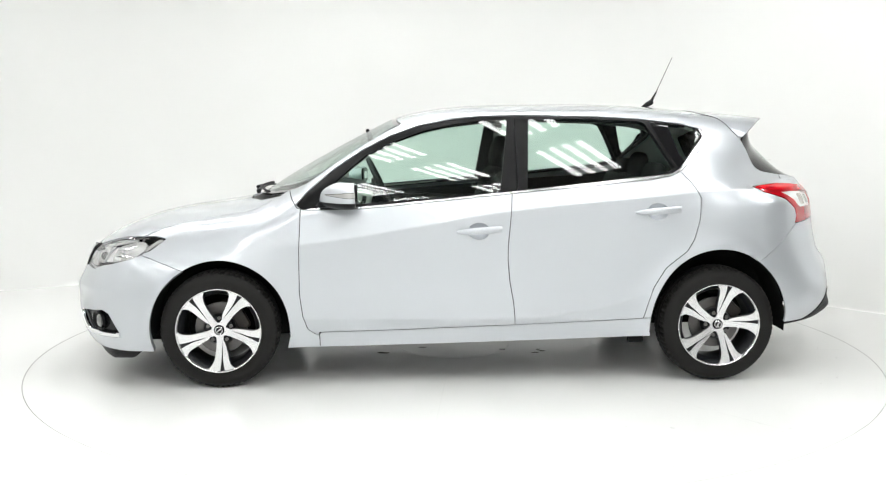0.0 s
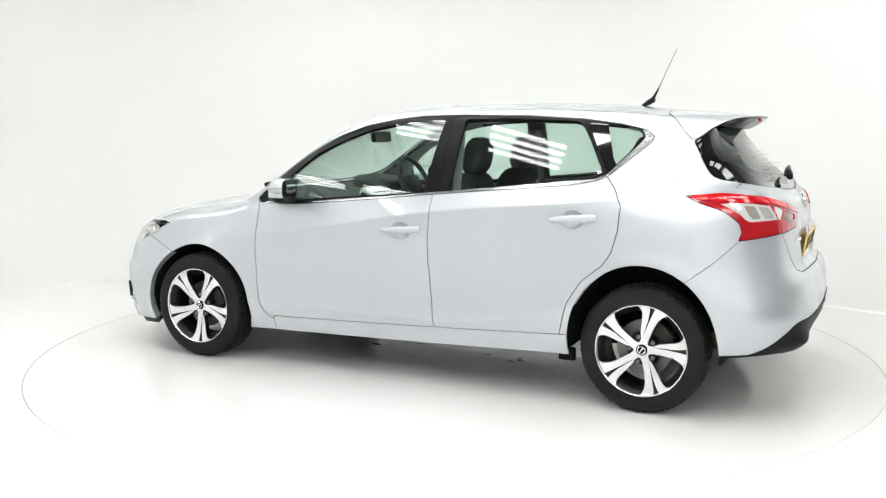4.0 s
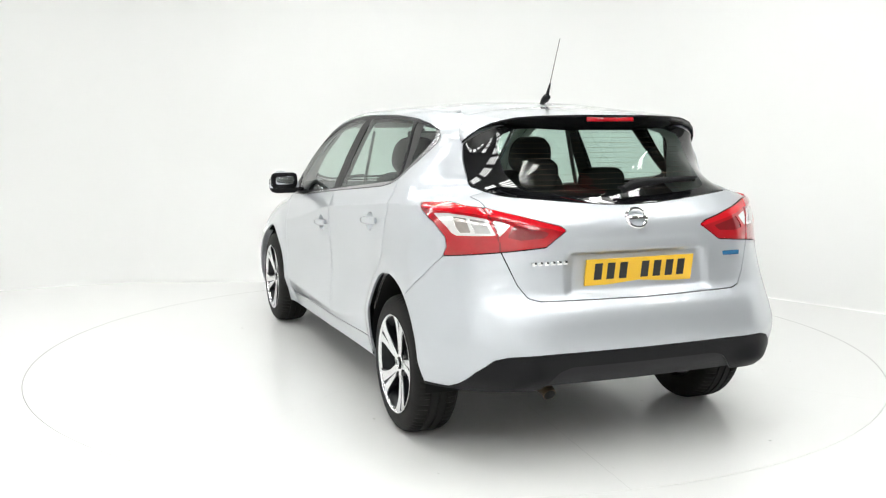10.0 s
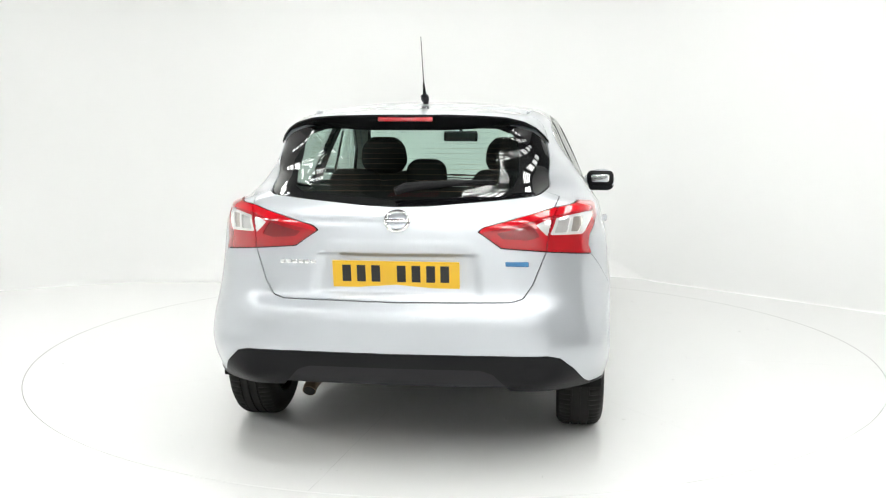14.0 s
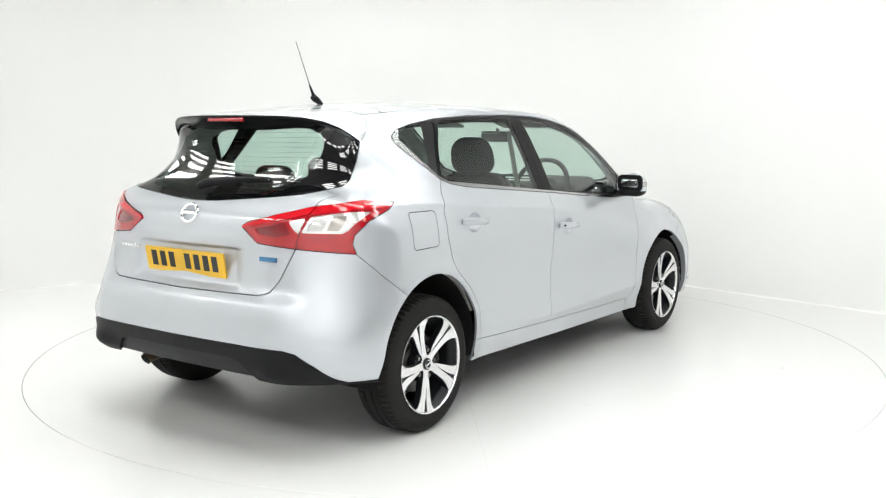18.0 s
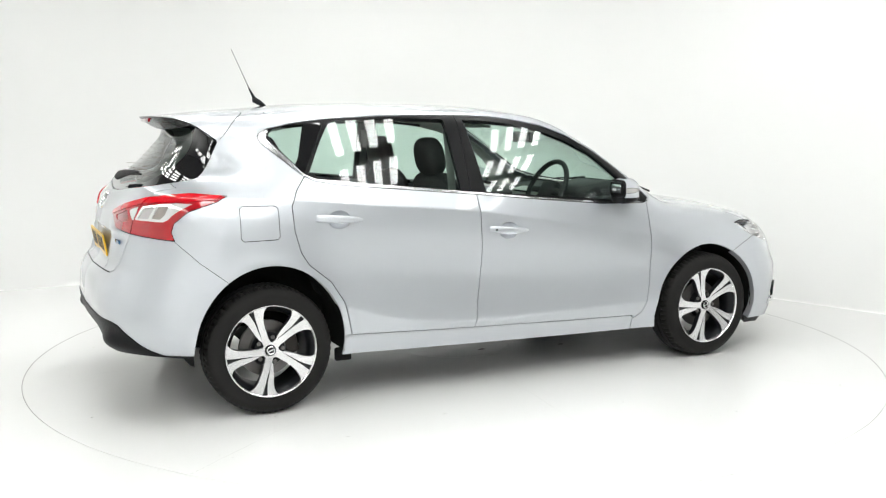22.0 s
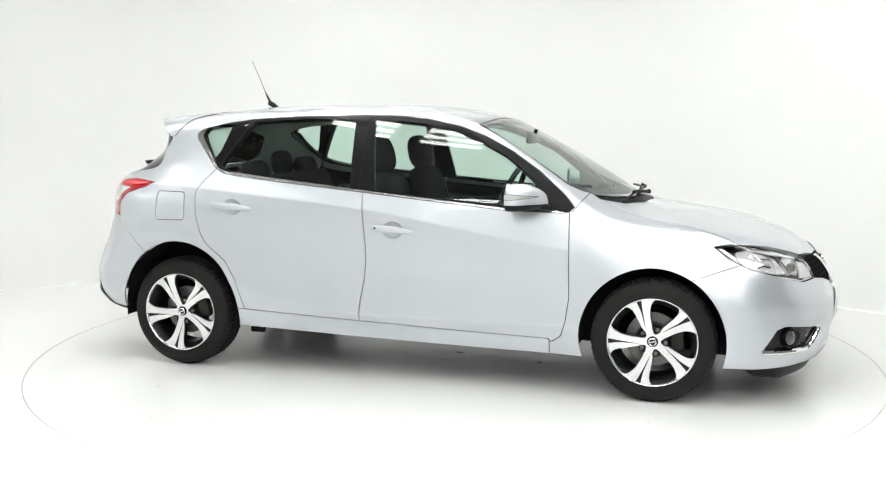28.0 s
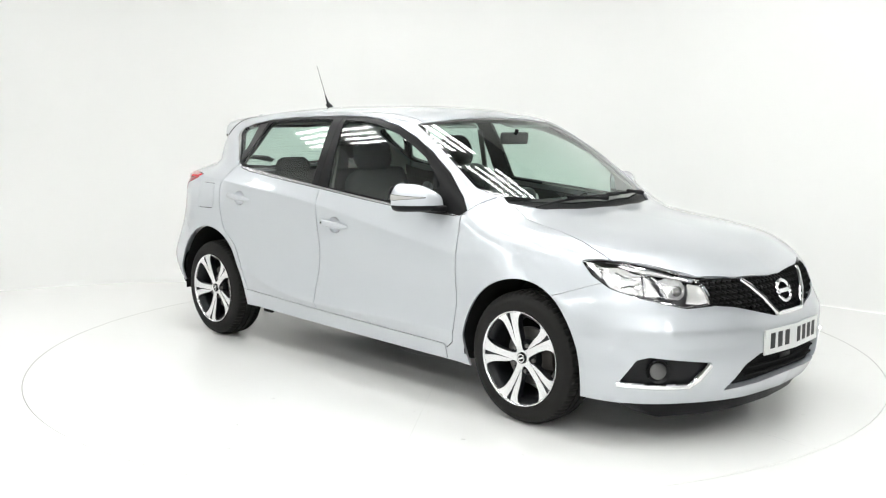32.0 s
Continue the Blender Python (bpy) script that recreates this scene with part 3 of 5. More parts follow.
P["front_bumper"], shell = take(shell, lambda p: field([(1.5, 0.625), (1.747, 0.711), (2.0, 0.76), (2.7, 1.0), (2.7, 0.0), (1.5, 0.0)])(p[:, 0], p[:, 2]), 0.0013)
P["sill"], shell = take(shell, flank(SILL_CUT, 9))
P["front_door"], shell = take(shell, flank([(0.912, 0.955), (0.920, 0.753), (0.922, 0.509), (0.905, 0.385), (0.881, 0.312), (0.837, 0.28), (-0.233, 0.28), (-0.233, 0.34), (-0.224, 0.45), (-0.205, 0.559), (-0.193, 0.68), (-0.193, 0.76), (-0.202, 0.866), (-0.219, 1.1), (0.6, 1.1), (0.88, 1.0)]))
P["rear_door"], shell = take(shell, flank([(-0.12, 0.28), (-0.90, 0.28), (-0.937, 0.368), (-0.952, 0.432), (-0.978, 0.526), (-1.045, 0.634), (-1.158, 0.726), (-1.195, 0.787), (-1.224, 0.893), (-1.231, 1.011), (-1.194, 1.085), (-1.141, 1.145), (-1.1, 1.25), (-0.12, 1.2)]))
def cup(cx, cz):
    return lambda p: (np.hypot((p[:, 0] - cx) / 0.058, (p[:, 2] - cz) / 0.046) - 1) * 0.045


CUPS = {"front_door": (-0.035, 0.838), "rear_door": (-0.995, 0.938)}
for k, c in CUPS.items():
    dish, P[k] = take(P[k], cup(*c), 0.0)
    r = np.hypot((dish[0][:, 0] - c[0]) / 0.058, (dish[0][:, 2] - c[1]) / 0.046)
    P[k + "_cup"] = (dish[0] - normals(dish[0]) * (0.038 * np.clip(1 - r ** 2, 0, 1) ** 0.7)[:, None], dish[1])
P["wing"], shell = take(shell, flank([(0.7, 0.2), (0.7, 0.955), (0.93, 0.96), (0.965, 1.01), (1.0, 1.06), (1.3, 1.2), (2.0, 1.1), (2.0, 0.2)], 9))
P["roof"], shell = take(shell, above([(0.42, -0.1), (0.405, 0.43), (0.385, 0.548), (0.0, 0.555), (-1.0, 0.535), (-1.45, 0.485), (-1.62, 0.455), (-1.66, -0.1)], 1.3))
P["body_side"] = shell
flap, P["body_side_right"] = take(P["body_side"], flank([(-1.47, 1.019), (-1.312, 1.017), (-1.300, 1.005), (-1.298, 0.87), (-1.31, 0.857), (-1.472, 0.855), (-1.485, 0.867), (-1.483, 1.007)], 9), 0.0018)
P["fuel_flap"], FLAP_SEAM = flap, SEAMS.pop()


def blown(mesh, axis):
    """Glazing eased to one smooth sheet, bent both ways."""
    v, f = mesh
    v = v.copy()
    a, b = v[:, 0] if axis == 1 else v[:, 1] ** 2, v[:, 2]
    a, b = (a - a.mean()) / a.std(), (b - b.mean()) / b.std()
    A = np.stack([a ** i * b ** j for i in range(3) for j in range(3 - i)], 1)
    v[:, axis] = A @ np.linalg.lstsq(A, v[:, axis], rcond=None)[0]
    return v, f


def eased(mesh, rounds):
    """A panel with small waves ironed out; its rim stays where it is, but slides along the middle line."""
    v, f = mesh
    v = v.copy()
    e = np.array([(g[a - 1], g[a]) for g in f for a in range(len(g))])
    have = set(map(tuple, e.tolist()))
    held = np.zeros(len(v), bool)
    for i, j in e.tolist():
        if (j, i) not in have:
            held[i] = held[j] = True
    middle_line = np.abs(v[:, 1]) < 1e-4
    count = np.maximum(np.bincount(e[:, 0], minlength=len(v)), 1)[:, None]
    for _ in range(rounds):
        s = np.zeros_like(v)
        np.add.at(s, e[:, 0], v[e[:, 1]])
        v = np.where(held[:, None], v, 0.4 * v + 0.6 * s / count)
        v[middle_line, 1] = 0
    return v, f


P["wing"] = eased(P["wing"], 40)
P["bonnet"] = eased(P["bonnet"], 40)
for k in ("front_door_glass", "rear_door_glass", "quarter_glass"):
    P[k] = blown(P[k], 1)


def with_band(glass, band):
    """The windscreen eased to one sheet; its band runs on from it and meets the body at the rim."""
    q = glass[0]
    ma, sa, mb, sb = (q[:, 1] ** 2).mean(), (q[:, 1] ** 2).std(), q[:, 2].mean(), q[:, 2].std()

    def base(v):
        a, b = (v[:, 1] ** 2 - ma) / sa, (v[:, 2] - mb) / sb
        return np.stack([a ** i * b ** j for i in range(3) for j in range(3 - i)], 1)
    fit = np.linalg.lstsq(base(q), q[:, 0], rcond=None)[0]
    out = q.copy()
    out[:, 0] = base(q) @ fit
    edge = band[0].copy()
    w = np.clip(-field(SCREEN)(edge[:, 0], np.maximum(edge[:, 1], 0.0)) / 0.022, 0, 1)
    edge[:, 0] = edge[:, 0] * (1 - w) + (base(edge) @ fit) * w
    return (out, glass[1]), (edge, band[1])


P["windscreen"], P["windscreen_band"] = with_band(P["windscreen"], P["windscreen_band"])


def on_form(p, lift=0.0):
    """The nearest places of the outer form to some points, raised by lift."""
    q = np.array(p, float).reshape(-1, 3)
    for _ in range(8):
        q = q - normals(q) * form(q)[:, None]
    return q + normals(q) * lift


def tube(path, radius, seg=8, flat=1.0, closed=False):
    """A round bar along a path; radius: one number or one per point."""
    pts = [Vector(map(float, p)) for p in path]
    n = len(pts)
    rad = radius if isinstance(radius, (list, tuple)) else [radius] * n
    v, f, up = [], [], Vector((0, 0, 1))
    for i, p in enumerate(pts):
        a, b = (pts[i - 1], pts[(i + 1) % n]) if closed else (pts[max(i - 1, 0)], pts[min(i + 1, n - 1)])
        d = (b - a).normalized()
        s = d.cross(up if abs(d.z) < 0.95 else Vector((1, 0, 0))).normalized()
        w = s.cross(d)
        v += [p + (s * math.cos(2 * math.pi * k / seg) + w * math.sin(2 * math.pi * k / seg) * flat) * rad[i] for k in range(seg)]
    for i in range(n if closed else n - 1):
        j = (i + 1) % n
        f += [(i * seg + k, i * seg + (k + 1) % seg, j * seg + (k + 1) % seg, j * seg + k) for k in range(seg)]
    if not closed:
        f += [list(range(seg))[::-1], list(range((n - 1) * seg, n * seg))]
    return np.array([tuple(a) for a in v]), f


def along(path, step=0.02):
    """Even points along a bent line."""
    out = []
    for a, b in zip(path[:-1], path[1:]):
        a, b = np.array(a, float), np.array(b, float)
        k = max(1, int(np.linalg.norm(b - a) / step))
        out += [a + (b - a) * i / k for i in range(k)]
    return np.array(out + [np.array(path[-1], float)])

# ---- the car ----
car = empty("hatchback_car")
tagged(car, "silver five-door hatchback car on a white turntable", "car")


def sided(name, mesh, mat, depth=0.012, lift=0.0, parents=None, label=""):
    """A panel on each flank; returns the two."""
    v, f = pressed(mesh, depth, lift)
    a = part(name, (v, f), mat, parents[0] if parents else car, label)
    b = part(name, mirrored((v, f)), mat, parents[1] if parents else car, label)
    return a, b


def middle(name, mesh, mat, depth=0.012, lift=0.0, parent=None, label=""):
    return part(name, pressed(whole(mesh), depth, lift), mat, parent or car, label)


front_doors = sided("front_door", P["front_door"], PAINT)
rear_doors = sided("rear_door", P["rear_door"], PAINT)
body_sides = (part("body_side", pressed(P["body_side"]), PAINT, car), part("body_side", mirrored(pressed(P["body_side_right"])), PAINT, car))
sided("wing", P["wing"], PAINT, label="silver front wing")
sided("sill", P["sill"], PAINT)
middle("bonnet", P["bonnet"], PAINT)
middle("roof", P["roof"], PAINT)
front_bumper = middle("front_bumper", P["front_bumper"], PAINT, 0.045)
rear_bumper = middle("rear_bumper", P["rear_bumper"], PAINT)
tailgate = middle("tailgate", P["tailgate"], PAINT)
middle("diffuser", P["diffuser"], MATT, 0.03, 0.004, rear_bumper, "matt black lower bumper")
middle("cowl", P["cowl"], MATT, 0.02, -0.012, label="black plastic cowl")
sided("window_trim", P["trim_front"], SATIN, 0.02, -0.002, front_doors, "black window surround")
sided("window_trim", P["trim_rear"], SATIN, 0.02, -0.002, rear_doors, "black window surround")
sided("window_trim", P["trim_quarter"], SATIN, 0.02, -0.002, label="black window surround")
sided("chrome_strip", P["chrome_strip"], BRIGHTTRIM, 0.01, 0.002, label="chrome waistline strip")
sided("window", P["front_door_glass"], GLASS, 0.0, -0.004, front_doors, "clear front door window")
sided("window", P["rear_door_glass"], GLASS, 0.0, -0.004, rear_doors, "clear rear door window")
sided("quarter_window", P["quarter_glass"], GLASS, 0.0, -0.004)
sided("quarter_band", P["quarter_band"], GLOSSBLACK, 0.0, -0.004, label="black edge of the quarter window")
middle("windscreen", P["windscreen"], GLASS, 0.0, -0.003)
middle("windscreen_band", P["windscreen_band"], GLOSSBLACK, 0.0, -0.003, label="black band round the windscreen")
middle("rear_screen", P["rear_screen"], PRIVACY, 0.0, -0.003, tailgate, "rear window glass")
TAIL_LAMPS = sided("tail_lamp", P["lamp_outer"], DEEPRED, 0.03, 0.001, label="red tail lamp with a clear chamber")
GATE_LAMPS = sided("tailgate_lamp", P["lamp_inner"], DEEPRED, 0.03, 0.001, (tailgate, tailgate), "red lamp on the tailgate")
sided("lamp_blade", P["blade_outer"], RED, 0.02, 0.006, TAIL_LAMPS, "raised red upper blade")
sided("lamp_blade", P["blade_inner"], RED, 0.02, 0.006, GATE_LAMPS, "raised red upper blade")
sided("lamp_core", P["lamp_core"], DARKRED, 0.0, -0.003, GATE_LAMPS, "deep red middle of the lamp")
sided("lamp_divider", P["divider"], DARKRED, 0.02, -0.003, TAIL_LAMPS, "dark joint between the two lamps")
sided("clear_lens", P["clear_lens"], LENSWHITE, 0.02, -0.001, TAIL_LAMPS, "clear white lamp lens")
sided("lens_cell", P["lens_cell"], AMBERCELL, 0.0, -0.008, TAIL_LAMPS, "ribbed indicator cell")
sided("lens_cell", P["lens_cell_wide"], LENS, 0.0, -0.008, TAIL_LAMPS, "ribbed reversing lamp cell")
sided("small_lens", P["small_lens"], LENSWHITE, 0.01, -0.001, GATE_LAMPS, "small clear corner of the lamp")
middle("screen_band", P["screen_band"], GLOSSBLACK, 0.0, -0.003, tailgate, "black band round the rear window")
middle("grille", P["grille"], BLACK, 0.03, -0.02, label="black honeycomb grille")
sided("fog_recess", P["fog_recess"], BLACK, 0.03, -0.015, (front_bumper, front_bumper), "black fog lamp recess")
middle("air_intake", P["air_intake"], DARK, 0.03, -0.03, front_bumper, "black lower air intake")
HEADLAMPS = sided("headlamp", P["headlamp"], LAMPGREY, 0.062, -0.062, label="headlamp with bright reflectors under a clear cover")
sided("lamp_cover", P["headlamp"], COVER, 0.0, 0.0, HEADLAMPS, "clear lamp cover")
strips = joined(*SEAMS)
strips = joined(strips, mirrored(strips), mirrored(FLAP_SEAM))
part("shut_line", (strips[0] - normals(strips[0]) * 0.009, strips[1]), DARK, car, "dark shut lines between panels")


# wheels
def turned_tyre(seg=198):
    v, f = lathe(TYRE, seg)
    v = np.array(v)
    n = len(TYRE)
    for i in range(seg):
        for k in (7, 8, 9, 20, 21, 22):
            if i % 3 == 0:
                v[i * n + k, 0] *= 0.977
                v[i * n + k, 2] *= 0.977
    return v, f


TYRE = [(0.2225, -0.012), (0.2262, -0.002), (0.230, 0.004), (0.235, 0.002), (0.262, 0.005), (0.285, -0.002), (0.302, -0.014), (0.311, -0.028), (0.315, -0.045), (0.3155, -0.06),
        (0.308, -0.0605), (0.308, -0.068), (0.3155, -0.0685), (0.316, -0.098), (0.308, -0.0985), (0.308, -0.106), (0.316, -0.1065), (0.3155, -0.136), (0.308, -0.1365), (0.308, -0.144), (0.3155, -0.1445),
        (0.315, -0.16), (0.311, -0.177), (0.302, -0.191), (0.285, -0.203), (0.25, -0.206), (0.205, -0.20), (0.2225, -0.012)]


def dome(r):
    """How far the wheel's face stands out at that radius."""
    return -0.002 - 0.022 * max(0.0, 1 - (r / 0.21) ** 2)


def polar_plate(outline, top, depth, turn=0.0):
    """A bent plate from an outline of (radius, degrees), with its own thickness."""
    pts = []
    for (r0, a0), (r1, a1) in zip(outline, outline[1:] + outline[:1]):
        pts += [(r0 + (r1 - r0) * i / 3, a0 + (a1 - a0) * i / 3) for i in range(3)]
    v = [(r * math.cos(radians(a + turn)), dome(r) + top, r * math.sin(radians(a + turn))) for r, a in pts]
    n = len(v)
    v += [(x, y - depth, z) for x, y, z in v]
    return v, [list(range(n)), list(range(n, 2 * n))[::-1]] + [[(i + 1) % n, i, n + i, n + (i + 1) % n] for i in range(n)]


# outlines of one spoke, (radius, degrees): the long blade and the pointed one, with a dark wedge between
BROAD = [(0.028, 40), (0.045, 21), (0.06, 13.5), (0.10, 9.6), (0.133, 8.8), (0.165, 9.6), (0.19, 12), (0.206, 14.2), (0.2185, 17.5), (0.219, -0.4), (0.185, -2.2), (0.15, -3.9), (0.10, -8.2), (0.07, -14), (0.052, -25), (0.040, -32), (0.028, -32)]
NARROW = [(0.060, -19), (0.072, -14.6), (0.10, -10.0), (0.15, -6.6), (0.185, -6.6), (0.219, -7.4), (0.2185, -22.5), (0.206, -19.2), (0.19, -17.6), (0.165, -17.4), (0.133, -18.8), (0.10, -21), (0.08, -22.5), (0.066, -22.5)]
WEDGE = [(0.060, -17), (0.10, -8.0), (0.15, -3.7), (0.216, -0.2), (0.216, -7.6), (0.15, -6.8), (0.10, -10.2), (0.062, -20)]
wheel = empty("wheel", car)
part("tyre", turned_tyre(), RUBBER, wheel, "black rubber tyre with grooved tread")
part("rim", lathe([(0.2, -0.19), (0.19, -0.18), (0.188, -0.06), (0.196, -0.03), (0.217, -0.010)], 96), POCKET, wheel, "dark wheel barrel")
part("rim_lip", lathe([(0.2165, -0.012), (0.2175, -0.003), (0.220, 0.003), (0.2230, 0.005), (0.2255, 0.0045), (0.2255, -0.01)], 96), ALLOY, wheel, "bright machined rim edge")
for k in range(5):
    a, b = polar_plate(BROAD, 0.0, 0.004, 72 * k), polar_plate(NARROW, 0.0, 0.004, 72 * k)
    n = len(a[0])
    part("spoke", (a[0] + b[0], a[1] + [[i + n for i in g] for g in b[1]]), ALLOY, wheel, "machined bright alloy spoke", 25)
    a, b = polar_plate(BROAD, -0.0045, 0.03, 72 * k), polar_plate(NARROW, -0.0045, 0.03, 72 * k)
    w = polar_plate(WEDGE, -0.006, 0.02, 72 * k)
    n, m = len(a[0]), len(a[0]) + len(b[0])
    part("spoke_core", (a[0] + b[0] + w[0], a[1] + [[i + n for i in g] for g in b[1]] + [[i + m for i in g] for g in w[1]]), POCKET, wheel, "dark painted spoke side", 25)
    bm = bmesh.new()
    q = radians(72 * k + 36)
    rod(bm, (0.064 * math.cos(q), -0.06, 0.064 * math.sin(q)), (0.064 * math.cos(q), -0.026, 0.064 * math.sin(q)), 0.0115, 0.010, 6)
    part("wheel_nut", bm, STEEL, wheel)
part("hub_face", lathe([(0.020, -0.0245), (0.0245, -0.0225), (0.041, -0.0222), (0.0425, -0.0265)], 40), ALLOY, wheel, "machined hub face")
part("hub_plate", lathe([(0.0001, -0.033), (0.075, -0.036), (0.085, -0.055), (0.085, -0.07)], 48), POCKET, wheel)
part("hub_cap", lathe([(0.0001, -0.016), (0.022, -0.0165), (0.0265, -0.0185), (0.028, -0.03)], 40), BLACK, wheel, "round black hub cap")
part("cap_ring", tube([(0.0185 * math.cos(i * 0.2618), -0.0155, 0.0185 * math.sin(i * 0.2618)) for i in range(24)], 0.0024, 6, 1.0, True), CHROME, wheel)
bm = bmesh.new()
slab(bm, (0.036, 0.003, 0.006), (0, -0.0155, 0), (0, 20, 0), 0.001)
part("cap_bar", bm, CHROME, wheel)
part("brake_disc", lathe([(0.06, -0.075), (0.085, -0.078), (0.09, -0.086), (0.138, -0.086), (0.14, -0.098), (0.06, -0.098)], 64), BRAKE, wheel, "worn steel brake disc")
bm = bmesh.new()
slab(bm, (0.07, 0.05, 0.13), (-0.115, -0.085, 0.02), (0, 10, 0), 0.015)
part("brake_caliper", bm, RUST, wheel)
WHEELS = [((1.35, 0.866, 0.315), 0, 18), ((-1.35, 0.860, 0.316), 0, 36), ((1.35, -0.866, 0.315), 180, -3), ((-1.35, -0.860, 0.316), 180, 4)]
for at, side, turn in WHEELS[1:]:
    copy_thing(wheel, pose(*at, 0, 0, side) @ pose(0, 0, 0, 0, turn, 0))
wheel.matrix_basis = pose(*WHEELS[0][0]) @ pose(0, 0, 0, 0, WHEELS[0][2], 0)

# wheel housings, underside, exhaust
for cx, cz, rx, rz in ARCHES:
    for s in (1, -1):
        v, f, n = [], [], 25
        for i in range(n):
            a = radians(-7 + 194 * i / (n - 1))
            for k, yy in ((1.004, 0.845), (1.03, 0.80), (1.05, 0.50), (0.3, 0.495)):
                v.append((cx + rx * k * math.cos(a), s * yy, cz + rz * k * math.sin(a)))
        for i in range(n - 1):
            f += [(i * 4 + k, i * 4 + k + 1, i * 4 + k + 5, i * 4 + k + 4) for k in range(3)]
        part("wheel_housing", (v, f), DARK, car, "black wheel arch liner")
bm = bmesh.new()
slab(bm, (1.90, 1.50, 0.10), (0.0, 0, 0.285), (0, 1.2, 0), 0.02)
part("underbody", bm, DARK, car, "dark underbody")
bm = bmesh.new()
slab(bm, (3.30, 0.96, 0.16), (0.275, 0, 0.30), (0, 1.0, 0), 0.03)
part("underbody", bm, DARK, car, "dark underbody")
bm = bmesh.new()
slab(bm, (0.6, 1.0, 0.06), (-1.66, 0, 0.40), (0, 0, 0), 0.02)
part("underbody", bm, DARK, car, "dark underbody")
bm = bmesh.new()
slab(bm, (0.34, 1.2, 0.10), (1.82, 0, 0.26), (0, 0, 0), 0.02)
part("underbody", bm, DARK, car, "dark underbody")
part("exhaust_pipe", tube([(-0.6, 0.30, 0.23), (-1.5, 0.36, 0.26), (-1.80, 0.385, 0.300), (-1.89, 0.385, 0.304), (-1.945, 0.385, 0.296), (-1.965, 0.385, 0.284)], 0.029, 14), TANSTEEL, car, "rusty steel exhaust pipe")
# a black disc over the closed end paints the shade of a hollow pipe
bm = bmesh.new()
rod(bm, (-1.960, 0.385, 0.287), (-1.9663, 0.385, 0.2829), 0.0255, 0.0255, 16)
part("pipe_mouth_shade", bm, DARK, car, "black disc for the shade inside the exhaust mouth")
bm = bmesh.new()
rod(bm, (-1.70, -0.05, 0.335), (-1.70, 0.52, 0.335), 0.075, 0.075, 24)
bmesh.ops.transform(bm, matrix=Matrix.Translation((-1.70, 0, 0.335)) @ Matrix.Diagonal((1.3, 1, 0.62, 1)) @ Matrix.Translation((1.70, 0, -0.335)), verts=bm.verts)
part("silencer", bm, TANSTEEL, car, "tan rusty silencer box")
for y in (0.70, -0.70):
    bm = bmesh.new()
    slab(bm, (0.09, 0.03, 0.07), (-0.93, y, 0.225), (0, 0, 0), 0.01)
    part("jacking_bracket", bm, DARK, car)

# front lip below the bumper
ys = np.linspace(-0.76, 0.76, 41)
v, f = [], []
for y in ys:
    x = float(NOSE(0.25) - NOSE_PLAN(abs(y))) - 0.035
    e = min(1.0, (0.765 - abs(y)) / 0.10)
    v += [(x - 0.04, y, 0.225), (x - 0.045, y, 0.205 - 0.055 * e), (x - 0.06, y * 0.99, 0.200 - 0.078 * e), (x - 0.15, y * 0.97, 0.195 - 0.078 * e), (x - 0.17, y * 0.96, 0.215)]
f = [(i * 5 + k, i * 5 + k + 1, i * 5 + k + 6, i * 5 + k + 5) for i in range(40) for k in range(4)]
part("front_lip", (v, f), MATT, car, "black plastic lip under the front bumper")

# spoiler over the rear window
EDGE = np.array([(-1.775, 0, 1.443), (-1.768, 0.18, 1.443), (-1.735, 0.33, 1.439), (-1.692, 0.425, 1.432), (-1.645, 0.50, 1.414), (-1.602, 0.552, 1.387), (-1.564, 0.585, 1.356), (-1.532, 0.604, 1.330)])
JOIN = on_form([(-1.345, 0, 1.48), (-1.345, 0.18, 1.475), (-1.348, 0.33, 1.465), (-1.358, 0.42, 1.457), (-1.385, 0.49, 1.44), (-1.425, 0.545, 1.41), (-1.47, 0.585, 1.37), (-1.512, 0.607, 1.334)], 0.003)
UNDER = on_form(EDGE + np.array([(0.09, 0, -0.06)] * 4 + [(0.06, -0.03, -0.04), (0.05, -0.03, -0.03), (0.03, -0.03, -0.02), (0.012, -0.025, -0.012)]), 0.004)


def loft(a, b, bulge=0.0, n=6, drop=None):
    k = len(a)
    fine = np.linspace(0, k - 1, 4 * k)
    A = np.stack([np.interp(fine, np.arange(k), a[:, i]) for i in range(3)], 1)
    B = np.stack([np.interp(fine, np.arange(k), b[:, i]) for i in range(3)], 1)
    v = np.concatenate([A + (B - A) * t + np.array((0, 0, bulge * 4 * t * (1 - t))) for t in np.linspace(0, 1, n)])
    m = len(fine)
    f = [[r * m + c, (r + 1) * m + c, (r + 1) * m + c + 1, r * m + c + 1] for r in range(n - 1) for c in range(m - 1)]
    return v, f


EDGE[4:] = np.where((form(EDGE[4:]) < 0.004)[:, None], on_form(EDGE[4:], 0.004), EDGE[4:])
top = loft(JOIN, EDGE, 0.004)
top = (np.where((form(top[0]) < 0.003)[:, None], on_form(top[0], 0.003), top[0]), top[1])
lip_v, lip_f = loft(EDGE, EDGE + np.array((0.002, 0, -0.007)), 0, 2)
spoiler = part("spoiler", joined(top, mirrored(top)), PAINT, car, "silver roof spoiler")
low = joined((lip_v, lip_f), loft(EDGE + np.array((0.002, 0, -0.007)), UNDER, -0.006))
part("spoiler_underside", joined(low, mirrored(low)), BLACK, spoiler, "gloss black spoiler underside")
seam = on_form(along(JOIN, 0.02), 0.0012)
part("spoiler_seam", joined(tube(seam, 0.0022, 6), mirrored(tube(seam, 0.0022, 6))), DARK, spoiler)
bm = bmesh.new()
